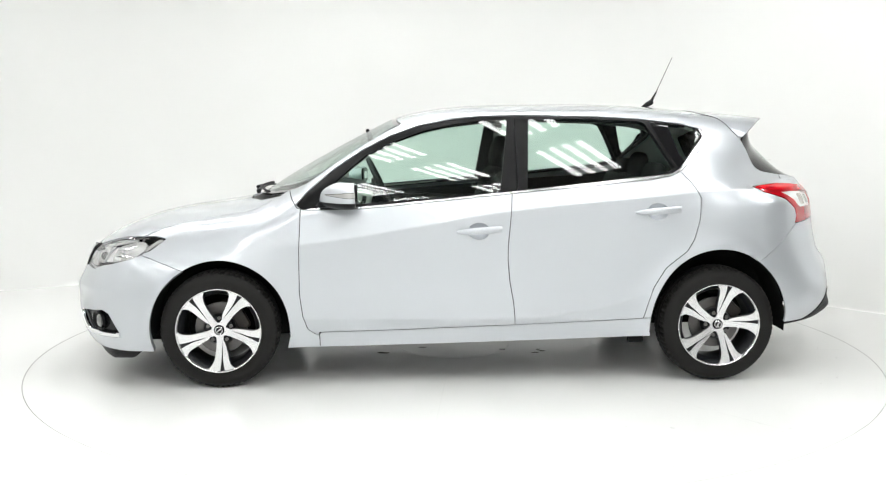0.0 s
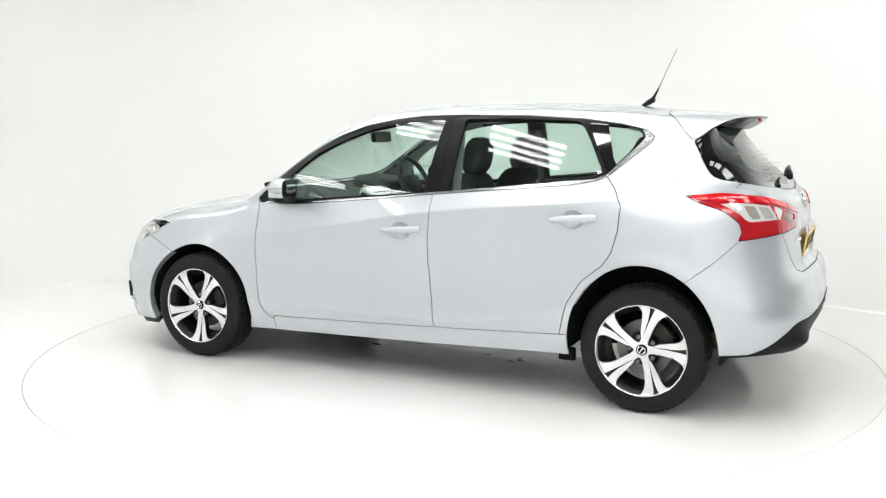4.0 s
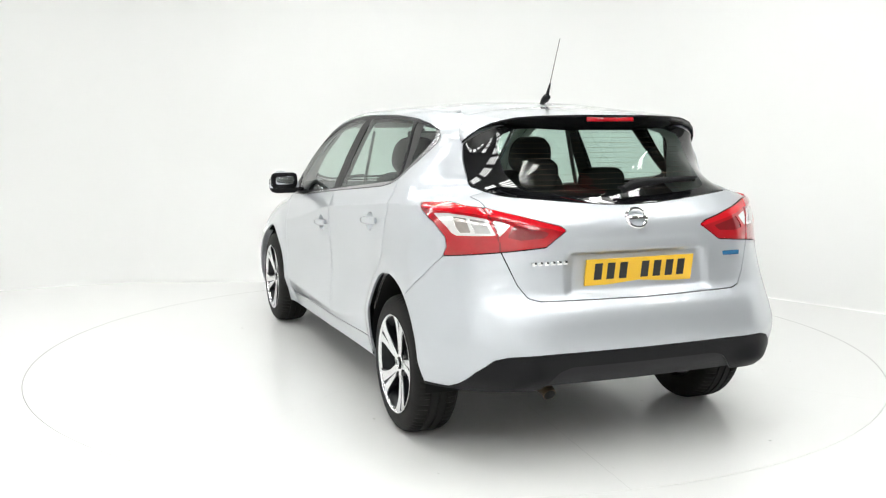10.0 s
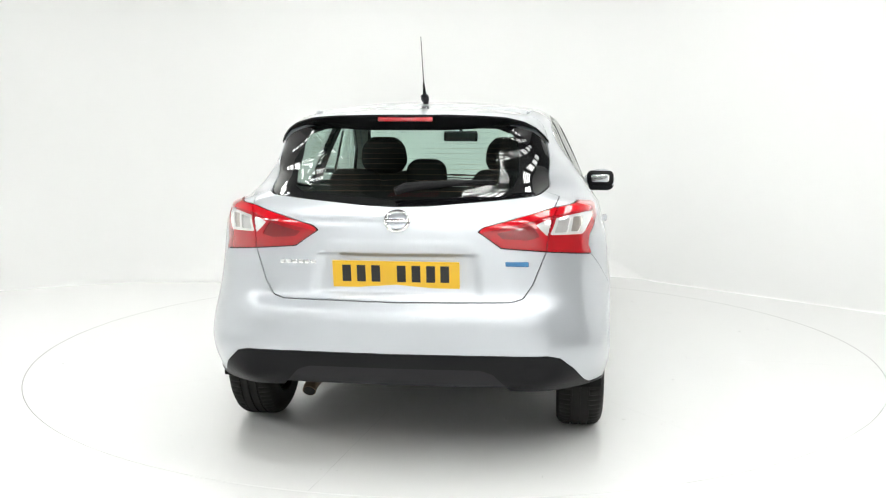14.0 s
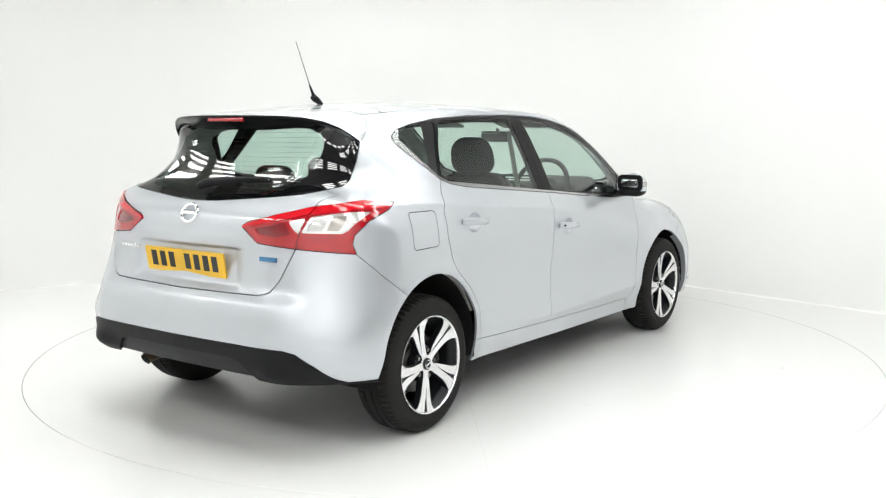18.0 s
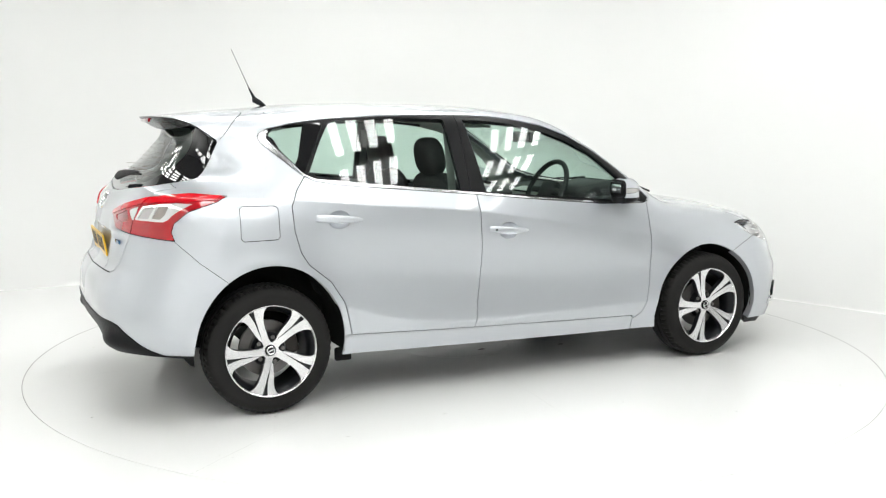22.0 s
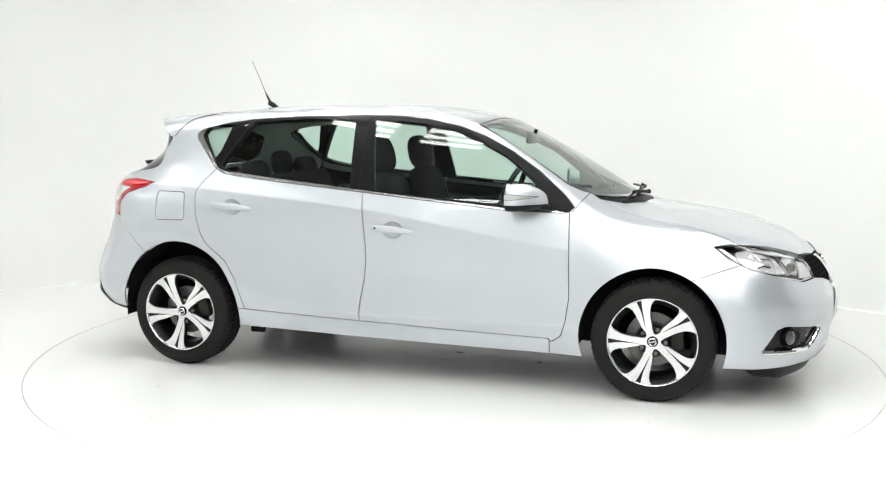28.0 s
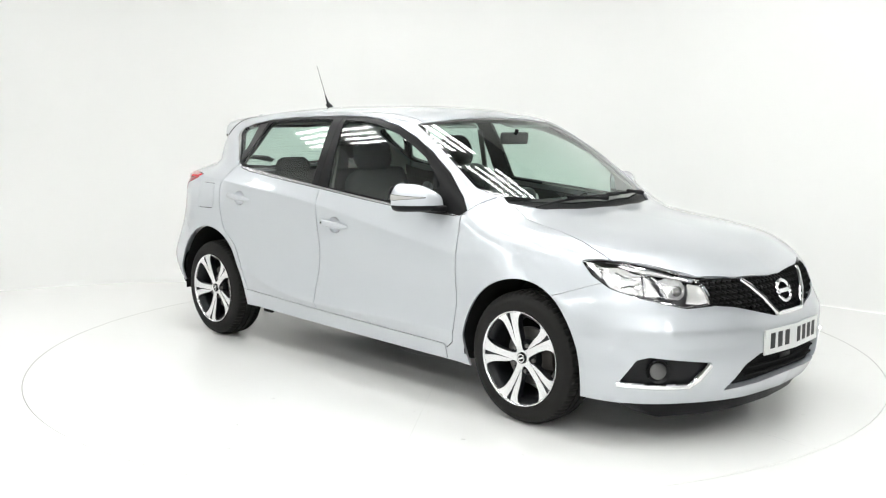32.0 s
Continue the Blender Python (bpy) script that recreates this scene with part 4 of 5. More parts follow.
slab(bm, (0.012, 0.235, 0.020), (-1.762, 0, 1.424), (0, 12, 0), 0.004)
part("brake_light", bm, DEEPRED, spoiler, "red high brake light")

# aerial, roof caps
part("aerial_base", joined(tube([(-1.115, 0, 1.502), (-1.15, 0, 1.522), (-1.172, 0, 1.535), (-1.185, 0, 1.535)], [0.010, 0.020, 0.020, 0.014], 12, 0.8), tube([(-1.166, 0, 1.525), (-1.178, 0, 1.55), (-1.205, 0, 1.60)], [0.016, 0.0085, 0.004], 10)), MATT, car, "black aerial base")
part("aerial_rod", tube([(-1.20, 0, 1.592), (-1.296, 0, 1.807)], [0.0026, 0.0018], 6), STEEL, car, "thin whip aerial")

for s in (1, -1):
    q = on_form([(-1.24, s * 0.505, 1.47)], 0.001)[0]
    bm = bmesh.new()
    slab(bm, (0.055, 0.020, 0.010), q, (s * -18, 4, 0), 0.003)
    part("roof_cap", bm, PAINT, car, "small silver roof moulding end")

# handles
def handle(cx, cz, parent, s, lock):
    q = on_form([(cx + d, 0.86, cz + e) for d, e in ((0.118, -0.008), (0.09, -0.006), (0.03, -0.001), (-0.04, 0.003), (-0.09, 0.007), (-0.120, 0.009))])
    n = normals(q)
    q = q + n * np.array([0.004, 0.016, 0.022, 0.022, 0.018, 0.010])[:, None]
    m = tube(q, [0.006, 0.013, 0.017, 0.018, 0.018, 0.015], 12, 1.0)
    v = np.array(m[0])
    mid = v.reshape(-1, 12, 3).mean(1).repeat(12, 0)
    v[:, 1] = mid[:, 1] + (v[:, 1] - mid[:, 1]) * 0.5
    m = (v, m[1])
    h = part("door_handle", m if s > 0 else mirrored(m), PAINT, parent, "silver pull handle")
    if lock:
        bm = bmesh.new()
        at = q[4] + n[4] * 0.010
        rod(bm, (at[0], s * (at[1] - 0.004), at[2]), (at[0], s * (at[1] + 0.003), at[2]), 0.006)
        part("key_hole", bm, BLACK, parent)


for i, s in ((0, 1), (1, -1)):
    handle(-0.035, 0.842, front_doors[i], s, s < 0)
    handle(-0.995, 0.941, rear_doors[i], s, False)
sided("handle_cup", P["front_door_cup"], PAINT, 0.0, 0.0, front_doors)
sided("handle_cup", P["rear_door_cup"], PAINT, 0.0, 0.0, rear_doors)


# door mirrors
PLAN = [(0.640, 0.835), (0.628, 0.90), (0.616, 0.96), (0.612, 1.000), (0.625, 1.014), (0.655, 1.016), (0.69, 1.004), (0.735, 0.968), (0.775, 0.915), (0.80, 0.865), (0.808, 0.835), (0.795, 0.818), (0.72, 0.818), (0.66, 0.822)]
MIRROR_TOP = spline((0.80, 0.83, 0.89, 0.94, 0.98, 1.02), (1.062, 1.070, 1.096, 1.106, 1.100, 1.086), 0.012)


def closed_curve(pts, n=56):
    """Even points round a smooth closed line."""
    p = np.array(pts)
    k = len(p)
    out = []
    for u in np.linspace(0, k, n, endpoint=False):
        i, t = int(u), u - int(u)
        a, b, c, d = (p[(i + j - 1) % k] for j in range(4))
        out.append(0.5 * (2 * b + (c - a) * t + (2 * a - 5 * b + 4 * c - d) * t * t + (3 * b - a - 3 * c + d) * t ** 3))
    return np.array(out)


def mirror_shape(low, high, levels, taper):
    """A shell over the mirror's plan; its back stays upright, the rest leans in as it rises or falls."""
    ring = closed_curve(PLAN)
    v, f, n = [], [], len(ring)
    for t in levels:
        s = taper(t)
        for x, y in ring:
            yy = 0.915 + (y - 0.915) * s
            back = 0.640 - 0.165 * (yy - 0.835)
            v.append((back + (x - (0.640 - 0.165 * (y - 0.835))) * s, yy, low(yy) + (high(yy) - low(yy)) * t))
    for i in range(len(levels) - 1):
        f += [(i * n + j, i * n + (j + 1) % n, (i + 1) * n + (j + 1) % n, (i + 1) * n + j) for j in range(n)]
    return np.array(v), f + [list(range((len(levels) - 1) * n, len(levels) * n))]


def door_mirror(s, parent):
    def sides(m):
        return m if s > 0 else mirrored(m)
    rise = [0, 0.15, 0.3, 0.45, 0.6, 0.72, 0.82, 0.9, 0.96, 1.0]
    root = part("mirror_housing", sides(mirror_shape(lambda y: 1.000 + 0 * y, MIRROR_TOP, rise, lambda t: 1 - 0.06 * t - 0.38 * t ** 6)), PAINT, parent, "silver mirror housing", 50)
    part("mirror_foot", sides(mirror_shape(lambda y: 0.9975 + 0 * y, lambda y: 0.966 + 0 * y, [0, 0.2, 0.5, 0.8, 1.0], lambda t: 0.985 - 0.10 * t - 0.25 * t ** 4)), MATT, root, "black mirror underside")
    bm = bmesh.new()
    slab(bm, (0.12, 0.11, 0.030), (0.755, s * 0.825, 0.984), (0, 4, s * -10), 0.012)
    part("mirror_arm", bm, MATT, root)
    turn = pose(0.6225, s * 0.925, 1.046, 0, 0, s * 9.4)
    for name, mat, size, x, bevel, lab in (("mirror_rim", BLACK, (0.176, 0.100), 0.0, 0.030, "black mirror edge"), ("mirror_glass", CHROME, (0.136, 0.064), -0.0012, 0.022, "mirror glass")):
        bm = bmesh.new()
        slab(bm, (0.08, *size), (0, 0, 0), (0, 0, 0), bevel, 5)
        bmesh.ops.transform(bm, matrix=turn @ Matrix.Translation((x, 0, 0)) @ Matrix.Diagonal((0.25, 1, 1, 1)), verts=bm.verts)
        part(name, bm, mat, root, lab)
    ring = closed_curve(PLAN)[12:33]
    for name, mat, grow, out, lab in (("lens_surround", GREYPLASTIC, 0.0022, 0.0028, "dark edge of the indicator"), ("indicator_lens", AMBER, 0.0, 0.0045, "clear side indicator strip")):
      v, f = [], []
      for i, (x, y) in enumerate(ring):
        w = 0.013 * min(1, (20.3 - i) / 12) + grow
        d = Vector((x - 0.70, y - 0.90, 0)).normalized() * out
        for z in (1.040 - w, 1.040 + w):
            k = (z - 1.0) / (float(MIRROR_TOP(y)) - 1.0)
            q = 1 - 0.06 * k
            yy = 0.915 + (y - 0.915) * q
            v.append((0.640 - 0.165 * (yy - 0.835) + (x - (0.640 - 0.165 * (y - 0.835))) * q + d.x, yy + d.y, z))
      f = [(2 * i, 2 * i + 1, 2 * i + 3, 2 * i + 2) for i in range(len(ring) - 1)]
      part(name, sides((np.array(v), f)), mat, root, lab)


for i, s in ((0, 1), (1, -1)):
    door_mirror(s, front_doors[i])

# rear fittings
part("rear_wiper", joined(tube(on_form([(-1.90, 0.02, 1.115), (-1.885, -0.02, 1.128), (-1.87, -0.10, 1.137), (-1.86, -0.2, 1.143), (-1.85, -0.3, 1.148), (-1.84, -0.385, 1.150)], 0.022), [0.016, 0.022, 0.018, 0.014, 0.010, 0.004], 10),
                          tube(on_form([(-1.88, 0.03, 1.128), (-1.86, -0.12, 1.138), (-1.84, -0.385, 1.146)], 0.008), 0.006, 6)), MATT, tailgate, "black rear wiper")


heights = np.linspace(1.125, 1.365, 12)
for z in heights:
    line = []
    for y in np.linspace(-0.44, 0.44, 23):
        g = P["rear_screen"][0]
        k = np.argsort((g[:, 1] - abs(y)) ** 2 + (g[:, 2] - z) ** 2)[:24]
        a, b = g[k, 1] ** 2 - y * y, g[k, 2] - z
        A = np.stack([np.ones(24), a, b, a * b, b * b], 1)
        line.append((float(np.linalg.lstsq(A, g[k, 0], rcond=1e-6)[0][0]) + 0.007, y, z))
    part("heating_wire", tube(line, 0.0005, 4), TANSTEEL, tailgate)


def emblem(parent, at, lean, r, turn=0):
    m = pose(*at, 0, lean, turn)
    ring = [m @ Vector((0.004, r * math.cos(i * 0.19635), r * 0.86 * math.sin(i * 0.19635))) for i in range(32)]
    part("emblem_ring", tube(ring, r * 0.16, 8, 1.0, True), CHROME, parent, "plain chrome ring emblem")
    bm = bmesh.new()
    slab(bm, (0.010, r * 2.2, r * 0.36), (0.006, 0, 0), (0, 0, 0), 0.003)
    bmesh.ops.transform(bm, matrix=m, verts=bm.verts)
    part("emblem_bar", bm, CHROME, parent, "plain chrome bar of the emblem")


emblem(tailgate, (-1.984, 0, 1.012), -24, 0.048, 180)


def number_plate(parent, at, turn, lean, mat, name, bend=None):
    """A pressed plate; its characters are plain bars. bend: how the bumper's curve carries it back."""
    m = pose(*at, 0, lean, turn)

    def flat(name, size, y, z, mat2, up, lab=""):
        k = max(1, int(size[0] / 0.03))
        ys = np.linspace(y - size[0] / 2, y + size[0] / 2, k + 1)
        v = []
        for yy in ys:
            back = -float(bend(abs(yy))) if bend else 0.0
            v += [tuple(m @ Vector(q)) for q in ((back, yy, z - size[1] / 2), (back + up, yy, z - size[1] / 2), (back + up, yy, z + size[1] / 2), (back, yy, z + size[1] / 2))]
        f = [(i * 4 + a, i * 4 + (a + 1) % 4, i * 4 + 4 + (a + 1) % 4, i * 4 + 4 + a) for i in range(k) for a in range(4)] + [(3, 2, 1, 0), (k * 4, k * 4 + 1, k * 4 + 2, k * 4 + 3)]
        return part(name, (v, f), mat2, parent, lab, 20)
    flat("number_plate", (0.520, 0.111), 0, 0, mat, 0.008, name)
    for y in (-0.202, -0.142, -0.082, 0.023, 0.083, 0.143, 0.200):
        flat("plate_bar", (0.036, 0.070), y, 0.004, INK, 0.0092)
    if bend is None:
        flat("dealer_strip", (0.33, 0.020), 0, -0.0655, mat, 0.008, "yellow strip under the plate")
        flat("plate_footer", (0.27, 0.007), 0.0, -0.064, INK, 0.0092)


number_plate(tailgate, (-2.0185, 0.0, 0.800), 180, 9.5, YELLOW, "yellow number plate with black bars")
for i in range(6):
    q = on_form([(-2.0, 0.345 + 0.027 * i, 0.843)], 0.002)[0]
    bm = bmesh.new()
    slab(bm, (0.004, 0.021, 0.016), q, (0, 0, -4), 0.002)
    part("name_bar", bm, CHROME, tailgate, "small chrome bar")
q = on_form([(-2.0, -0.49, 0.845)], 0.002)[0]
bm = bmesh.new()
slab(bm, (0.005, 0.095, 0.020), q, (0, 0, 5), 0.003)
part("side_badge", bm, BLUE, tailgate, "small blue badge")
middle("diffuser_inset", P["diffuser_inset"], GREYPLASTIC, 0.03, -0.012, rear_bumper, "grey lower bumper inset")

# front fittings
gf = field([(-0.6, 0.736), (-0.30, 0.724), (0.0, 0.716), (0.30, 0.724), (0.6, 0.736), (0.472, 0.622), (0.38, 0.610), (0.13, 0.547), (-0.13, 0.547), (-0.38, 0.610), (-0.472, 0.622)])
cv, cf = [], []
for r in range(-3, 5):
    for c in range(-18, 19):
        cy, cz = c * 0.0310 + (r % 2) * 0.0155, 0.635 + r * 0.0235
        if gf(np.array([cy]), np.array([cz]))[0] > -0.006 or abs(cy) > 0.475:
            continue
        n = len(cv)
        for rad, back in ((0.0185, -0.012), (0.0135, -0.004), (0.0115, -0.022)):
            for k in range(6):
                a = radians(60 * k + 30)
                cv.append((2.16 - float(NOSE_PLAN(abs(cy))), cy + rad * math.cos(a), cz + rad * 0.86 * math.sin(a), back))
        cf += [[n + 6 * j + k, n + 6 * j + (k + 1) % 6, n + 6 * j + 6 + (k + 1) % 6, n + 6 * j + 6 + k] for j in (0, 1) for k in range(6)]
cv = np.array(cv)
back = cv[:, 3]
lo_, hi_ = np.full(len(cv), 1.6), np.full(len(cv), 2.4)
for _ in range(26):
    md = (lo_ + hi_) / 2
    ins = form(np.stack([md, cv[:, 1], cv[:, 2]], 1)) < 0
    lo_, hi_ = np.where(ins, md, lo_), np.where(ins, hi_, md)
part("grille_mesh", (np.stack([lo_ + back, cv[:, 1], cv[:, 2]], 1), cf), DARK, car, "black honeycomb grille mesh", 20)


def on_nose(y, z, lift=0.0):
    a, b = 1.5, 2.5
    for _ in range(26):
        m = (a + b) / 2
        a, b = (m, b) if form(np.array([[m, y, z]]))[0] < 0 else (a, m)
    return (a + lift, y, z)


for s in (1, -1):
    part("grille_wing", tube([on_nose(s * y, z, 0.004) for y, z in ((0.275, 0.716), (0.245, 0.690), (0.19, 0.635), (0.135, 0.575), (0.115, 0.556))], [0.009, 0.011, 0.012, 0.012, 0.012], 8), CHROME, car, "chrome side of the grille emblem")
part("grille_base", tube([on_nose(y, 0.552, 0.004) for y in (-0.12, -0.06, 0, 0.06, 0.12)], 0.010, 8), CHROME, car, "chrome foot of the grille emblem")
emblem(car, (2.207, 0, 0.640), -22, 0.056)
number_plate(front_bumper, (2.2775, 0.0, 0.441), 0, 0, WHITEPLATE, "white number plate with black bars", NOSE_PLAN)
bm = bmesh.new()
slab(bm, (0.02, 0.10, 0.05), (2.235, -0.02, 0.355), (0, 0, 0), 0.006)
part("towing_cover", bm, MATT, front_bumper)
for z in (0.30, 0.335, 0.37):
    part("intake_bar", tube([on_nose(y, z, -0.022) for y in np.linspace(-0.33, 0.33, 9)], 0.006, 6), DARK, front_bumper)


def dish(name, at, r, mat, parent, depth=0.6, lift=-0.03):
    """A round lamp bowl set into the outer form at a place, facing out."""
    q = on_form([at], 0.0)[0]
    n = normals(q[None])[0]
    m = Matrix.Translation(q + n * lift) @ Vector(n).to_track_quat("Y", "Z").to_matrix().to_4x4()
    v, f = lathe([(0.0001, -depth * r), (0.45 * r, -depth * r * 0.85), (0.8 * r, -depth * r * 0.4), (r, 0.0), (r * 1.08, 0.003), (r * 1.12, -0.012)], 32)
    v = [tuple(m @ Vector(p)) for p in v]
    return part(name, (v, f), mat, parent)


for i, s in ((0, 1), (1, -1)):
    lamp = HEADLAMPS[i]
    for key in CHAMBERS:
        m = pressed(P[key], 0.008, -0.014)
        part(key, m if s > 0 else mirrored(m), LENSWHITE if key == "corner_reflector" else REFLECTOR, lamp)
    for at, r, d in (((1.895, s * 0.715, 0.715), 0.014, -0.034), ((2.03, s * 0.60, 0.70), 0.024, -0.030)):
        q = on_form([at], d)[0]
        bm = bmesh.new()
        bmesh.ops.create_uvsphere(bm, u_segments=16, v_segments=10, radius=r, matrix=Matrix.Translation(q))
        part("bulb", bm, LENS if r < 0.02 else SMOKED, lamp)
    for path in ([(1.80, 0.76, 0.775), (1.845, 0.74, 0.745), (1.90, 0.70, 0.74)], [(1.845, 0.775, 0.705), (1.87, 0.745, 0.71), (1.905, 0.72, 0.70)], [(1.93, 0.66, 0.752), (1.965, 0.65, 0.715), (2.005, 0.655, 0.66)], [(1.73, 0.725, 0.806), (1.86, 0.67, 0.788), (1.99, 0.575, 0.752)]):
        m = tube(on_form(along(path, 0.02), -0.017), 0.006, 6)
        part("lamp_divider", m if s > 0 else mirrored(m), CHROME, lamp)
    m = tube(on_form(along([(1.83, 0.80, 0.687), (1.93, 0.745, 0.660), (2.07, 0.60, 0.624), (2.118, 0.49, 0.630), (2.075, 0.488, 0.70)], 0.03), -0.012), 0.0045, 6)
    part("lamp_trim", m if s > 0 else mirrored(m), CHROME, lamp)
    dish("fog_lamp", (2.008, s * 0.716, 0.352), 0.047, BLACK, front_bumper, 0.5, 0.004)
    q = on_form([(2.008, s * 0.716, 0.352)], -0.004)[0]
    bm = bmesh.new()
    bmesh.ops.create_uvsphere(bm, u_segments=24, v_segments=12, radius=0.038, matrix=Matrix.Translation(q) @ Matrix.Rotation(radians(s * 42), 4, "Z") @ Matrix.Diagonal((0.25, 1, 1, 1)))
    part("fog_lens", bm, SMOKED, front_bumper, "clear fog lamp lens")
    m = tube(on_form(along([(1.868, 0.819, 0.290), (1.982, 0.734, 0.284), (2.083, 0.605, 0.284), (2.112, 0.572, 0.312), (2.152, 0.533, 0.374)], 0.03), 0.003), 0.0135, 10)
    part("fog_trim", m if s > 0 else mirrored(m), CHROME, front_bumper, "chrome fog lamp trim")

# wipers of the windscreen
for path in ([(1.16, -0.52, 1.0), (1.17, -0.30, 1.0), (1.185, -0.05, 1.0), (1.185, 0.12, 1.0)], [(1.175, 0.02, 1.0), (1.165, 0.22, 1.0), (1.135, 0.36, 1.0), (1.10, 0.46, 1.0)]):
    q = on_form(along(path, 0.05), 0.020)
    part("wiper", joined(tube(q, 0.0065, 6), tube(on_form(along([(1.235 - 0.5 * path[2][1] ** 2, path[2][1], 0.985), path[1]], 0.05), 0.034), [0.014] + [0.009] * (len(along([(1.235 - 0.5 * path[2][1] ** 2, path[2][1], 0.985), path[1]], 0.05)) - 1), 8)), MATT, car, "black windscreen wiper")

# fuel flap, on the right flank alone
part("fuel_flap", mirrored(pressed(P["fuel_flap"])), PAINT, car, "silver fuel filler flap")

# cabin
for name, key, mat, lift in (("door_card", "front_door", CABIN, -0.07), ("door_card", "rear_door", CABIN, -0.07), ("pillar_trim", "window_trim", CABIN, -0.028), ("pillar_trim", "body_side", GREYTRIM, -0.04)):
    a = clip(P[key], P[key][0][:, 2] - 0.5, 1)
    if key == "window_trim":
        sided(name, clip(a, a[0][:, 0] - 0.12, 1), GREYTRIM, 0.0, lift)
        a = clip(a, a[0][:, 0] - 0.12, -1)
    sided(name, a, mat, 0.0, lift)
middle("headliner", P["roof"], HEADLINER, 0.0, -0.03)
middle("tailgate_trim", P["tailgate"], CABIN, 0.0, -0.03, tailgate)


def pad(bm, size, at, lean=0, bevel=0.05):
    slab(bm, size, at, (0, lean, 0), bevel, 4)


def cushion(bm, size, at, lean, bevel):
    """A padded block with a softly rounded outline."""
    bmesh.ops.create_cube(bm, size=1.0, matrix=Matrix.Diagonal((2.4 * bevel, size[1], size[2], 1)))
    bmesh.ops.bevel(bm, geom=list(bm.edges), offset=bevel, segments=6, profile=0.5, affect="EDGES")
    bmesh.ops.transform(bm, matrix=pose(*at, 0, lean, 0) @ Matrix.Diagonal((size[0] / (2.4 * bevel), 1, 1, 1)), verts=bm.verts)


def car_seat(y):
    bm = bmesh.new()
    cushion(bm, (0.15, 0.48, 0.64), (-0.17, y, 0.82), -16, 0.12)
    back = part("seat", bm, CLOTH, car, "charcoal cloth front seat")
    bm = bmesh.new()
    pad(bm, (0.52, 0.50, 0.16), (0.12, y, 0.50), 8)
    part("cushion", bm, CLOTH, back)
    bm = bmesh.new()
    cushion(bm, (0.12, 0.27, 0.215), (-0.275, y, 1.222), -12, 0.085)
    for w in bm.verts:
        w.co.y = y + (w.co.y - y) * (1 - 0.9 * max(0.0, w.co.z - 1.20))
    part("headrest", bm, CLOTH, back)
    for d in (-0.06, 0.06):
        bm = bmesh.new()
        rod(bm, (-0.22, y + d, 1.05), (-0.262, y + d, 1.17), 0.007)
        part("headrest_post", bm, STEEL, back)


for s in (1, -1):
    bm = bmesh.new()
    slab(bm, (0.046, 0.004, 0.62), (-0.285, s * 0.672, 1.06), (s * 12, 0, 0), 0.0015)
    part("seat_belt", bm, BELTGREY, car, "grey webbing seat belt")
    bm = bmesh.new()
    slab(bm, (0.16, 0.36, 0.018), (0.33, s * 0.33, 1.405), (0, 14, 0), 0.008)
    part("sun_visor", bm, GREYTRIM, car, "folded pale sun visor")
car_seat(0.365)
car_seat(-0.365)
bm = bmesh.new()
pad(bm, (0.16, 1.24, 0.60), (-1.02, 0, 0.80), -18, 0.06)
bench = part("rear_bench", bm, CLOTH, car, "charcoal cloth rear bench")
bm = bmesh.new()
pad(bm, (0.50, 1.24, 0.16), (-0.70, 0, 0.52), 8)
part("cushion", bm, CLOTH, bench)
for y, top, w in ((0.36, 1.10, 0.26), (0, 1.15, 0.20), (-0.36, 1.10, 0.26)):
    bm = bmesh.new()
    cushion(bm, (0.10, w, 0.165), (-1.10, y, top), -12, 0.065)
    part("headrest", bm, CLOTH, bench)
bm = bmesh.new()
slab(bm, (0.62, 1.10, 0.02), (-1.50, 0, 0.985), (0, -2, 0), 0.008)
part("parcel_shelf", bm, CABIN, car)
bm = bmesh.new()
slab(bm, (0.50, 1.36, 0.30), (0.86, 0, 0.84), (0, -6, 0), 0.09, 5)
slab(bm, (0.30, 0.40, 0.10), (0.74, -0.37, 1.0), (0, -8, 0), 0.045, 4)
dash = part("dashboard", bm, CABIN, car, "dark grey dashboard")
bm = bmesh.new()
slab(bm, (0.10, 0.26, 0.24), (0.62, 0, 0.88), (0, -15, 0), 0.02, 3)
part("centre_panel", bm, GREYTRIM, dash)
bm = bmesh.new()
slab(bm, (0.02, 0.20, 0.09), (0.565, 0, 0.94), (0, -15, 0), 0.006)
part("screen", bm, BLACK, dash)
for y in (-0.62, -0.16, 0.16, 0.62):
    bm = bmesh.new()
    rod(bm, (0.61, y, 0.945), (0.585, y, 0.938), 0.036, 0.034, 20)
    part("air_vent", bm, BLACK, dash)
m = pose(0.50, -0.37, 1.01, 0, -64, 0)
rim = [tuple(m @ Vector((0.185 * math.cos(i * 0.19635), 0.185 * math.sin(i * 0.19635), 0))) for i in range(32)]
wheel_rim = part("steering_wheel", tube(rim, 0.0155, 10, 1.0, True), CABIN, car, "black steering wheel")
bm = bmesh.new()
slab(bm, (0.13, 0.16, 0.05), (0, 0, -0.02), (0, 0, 0), 0.02)
for a in (90, -90, 180):
    slab(bm, (0.13, 0.035, 0.018), (0.11 * math.cos(radians(a)), 0.11 * math.sin(radians(a)), -0.008), (0, 0, a), 0.006)
bmesh.ops.transform(bm, matrix=m, verts=bm.verts)
part("wheel_hub", bm, CABIN, wheel_rim)
part("steering_column", tube([tuple(m @ Vector((0, 0, -0.03))), (0.75, -0.37, 0.90)], 0.04, 12), CABIN, wheel_rim)
bm = bmesh.new()
slab(bm, (0.03, 0.225, 0.068), (0.555, 0, 1.322), (0, 8, 0), 0.012, 3)
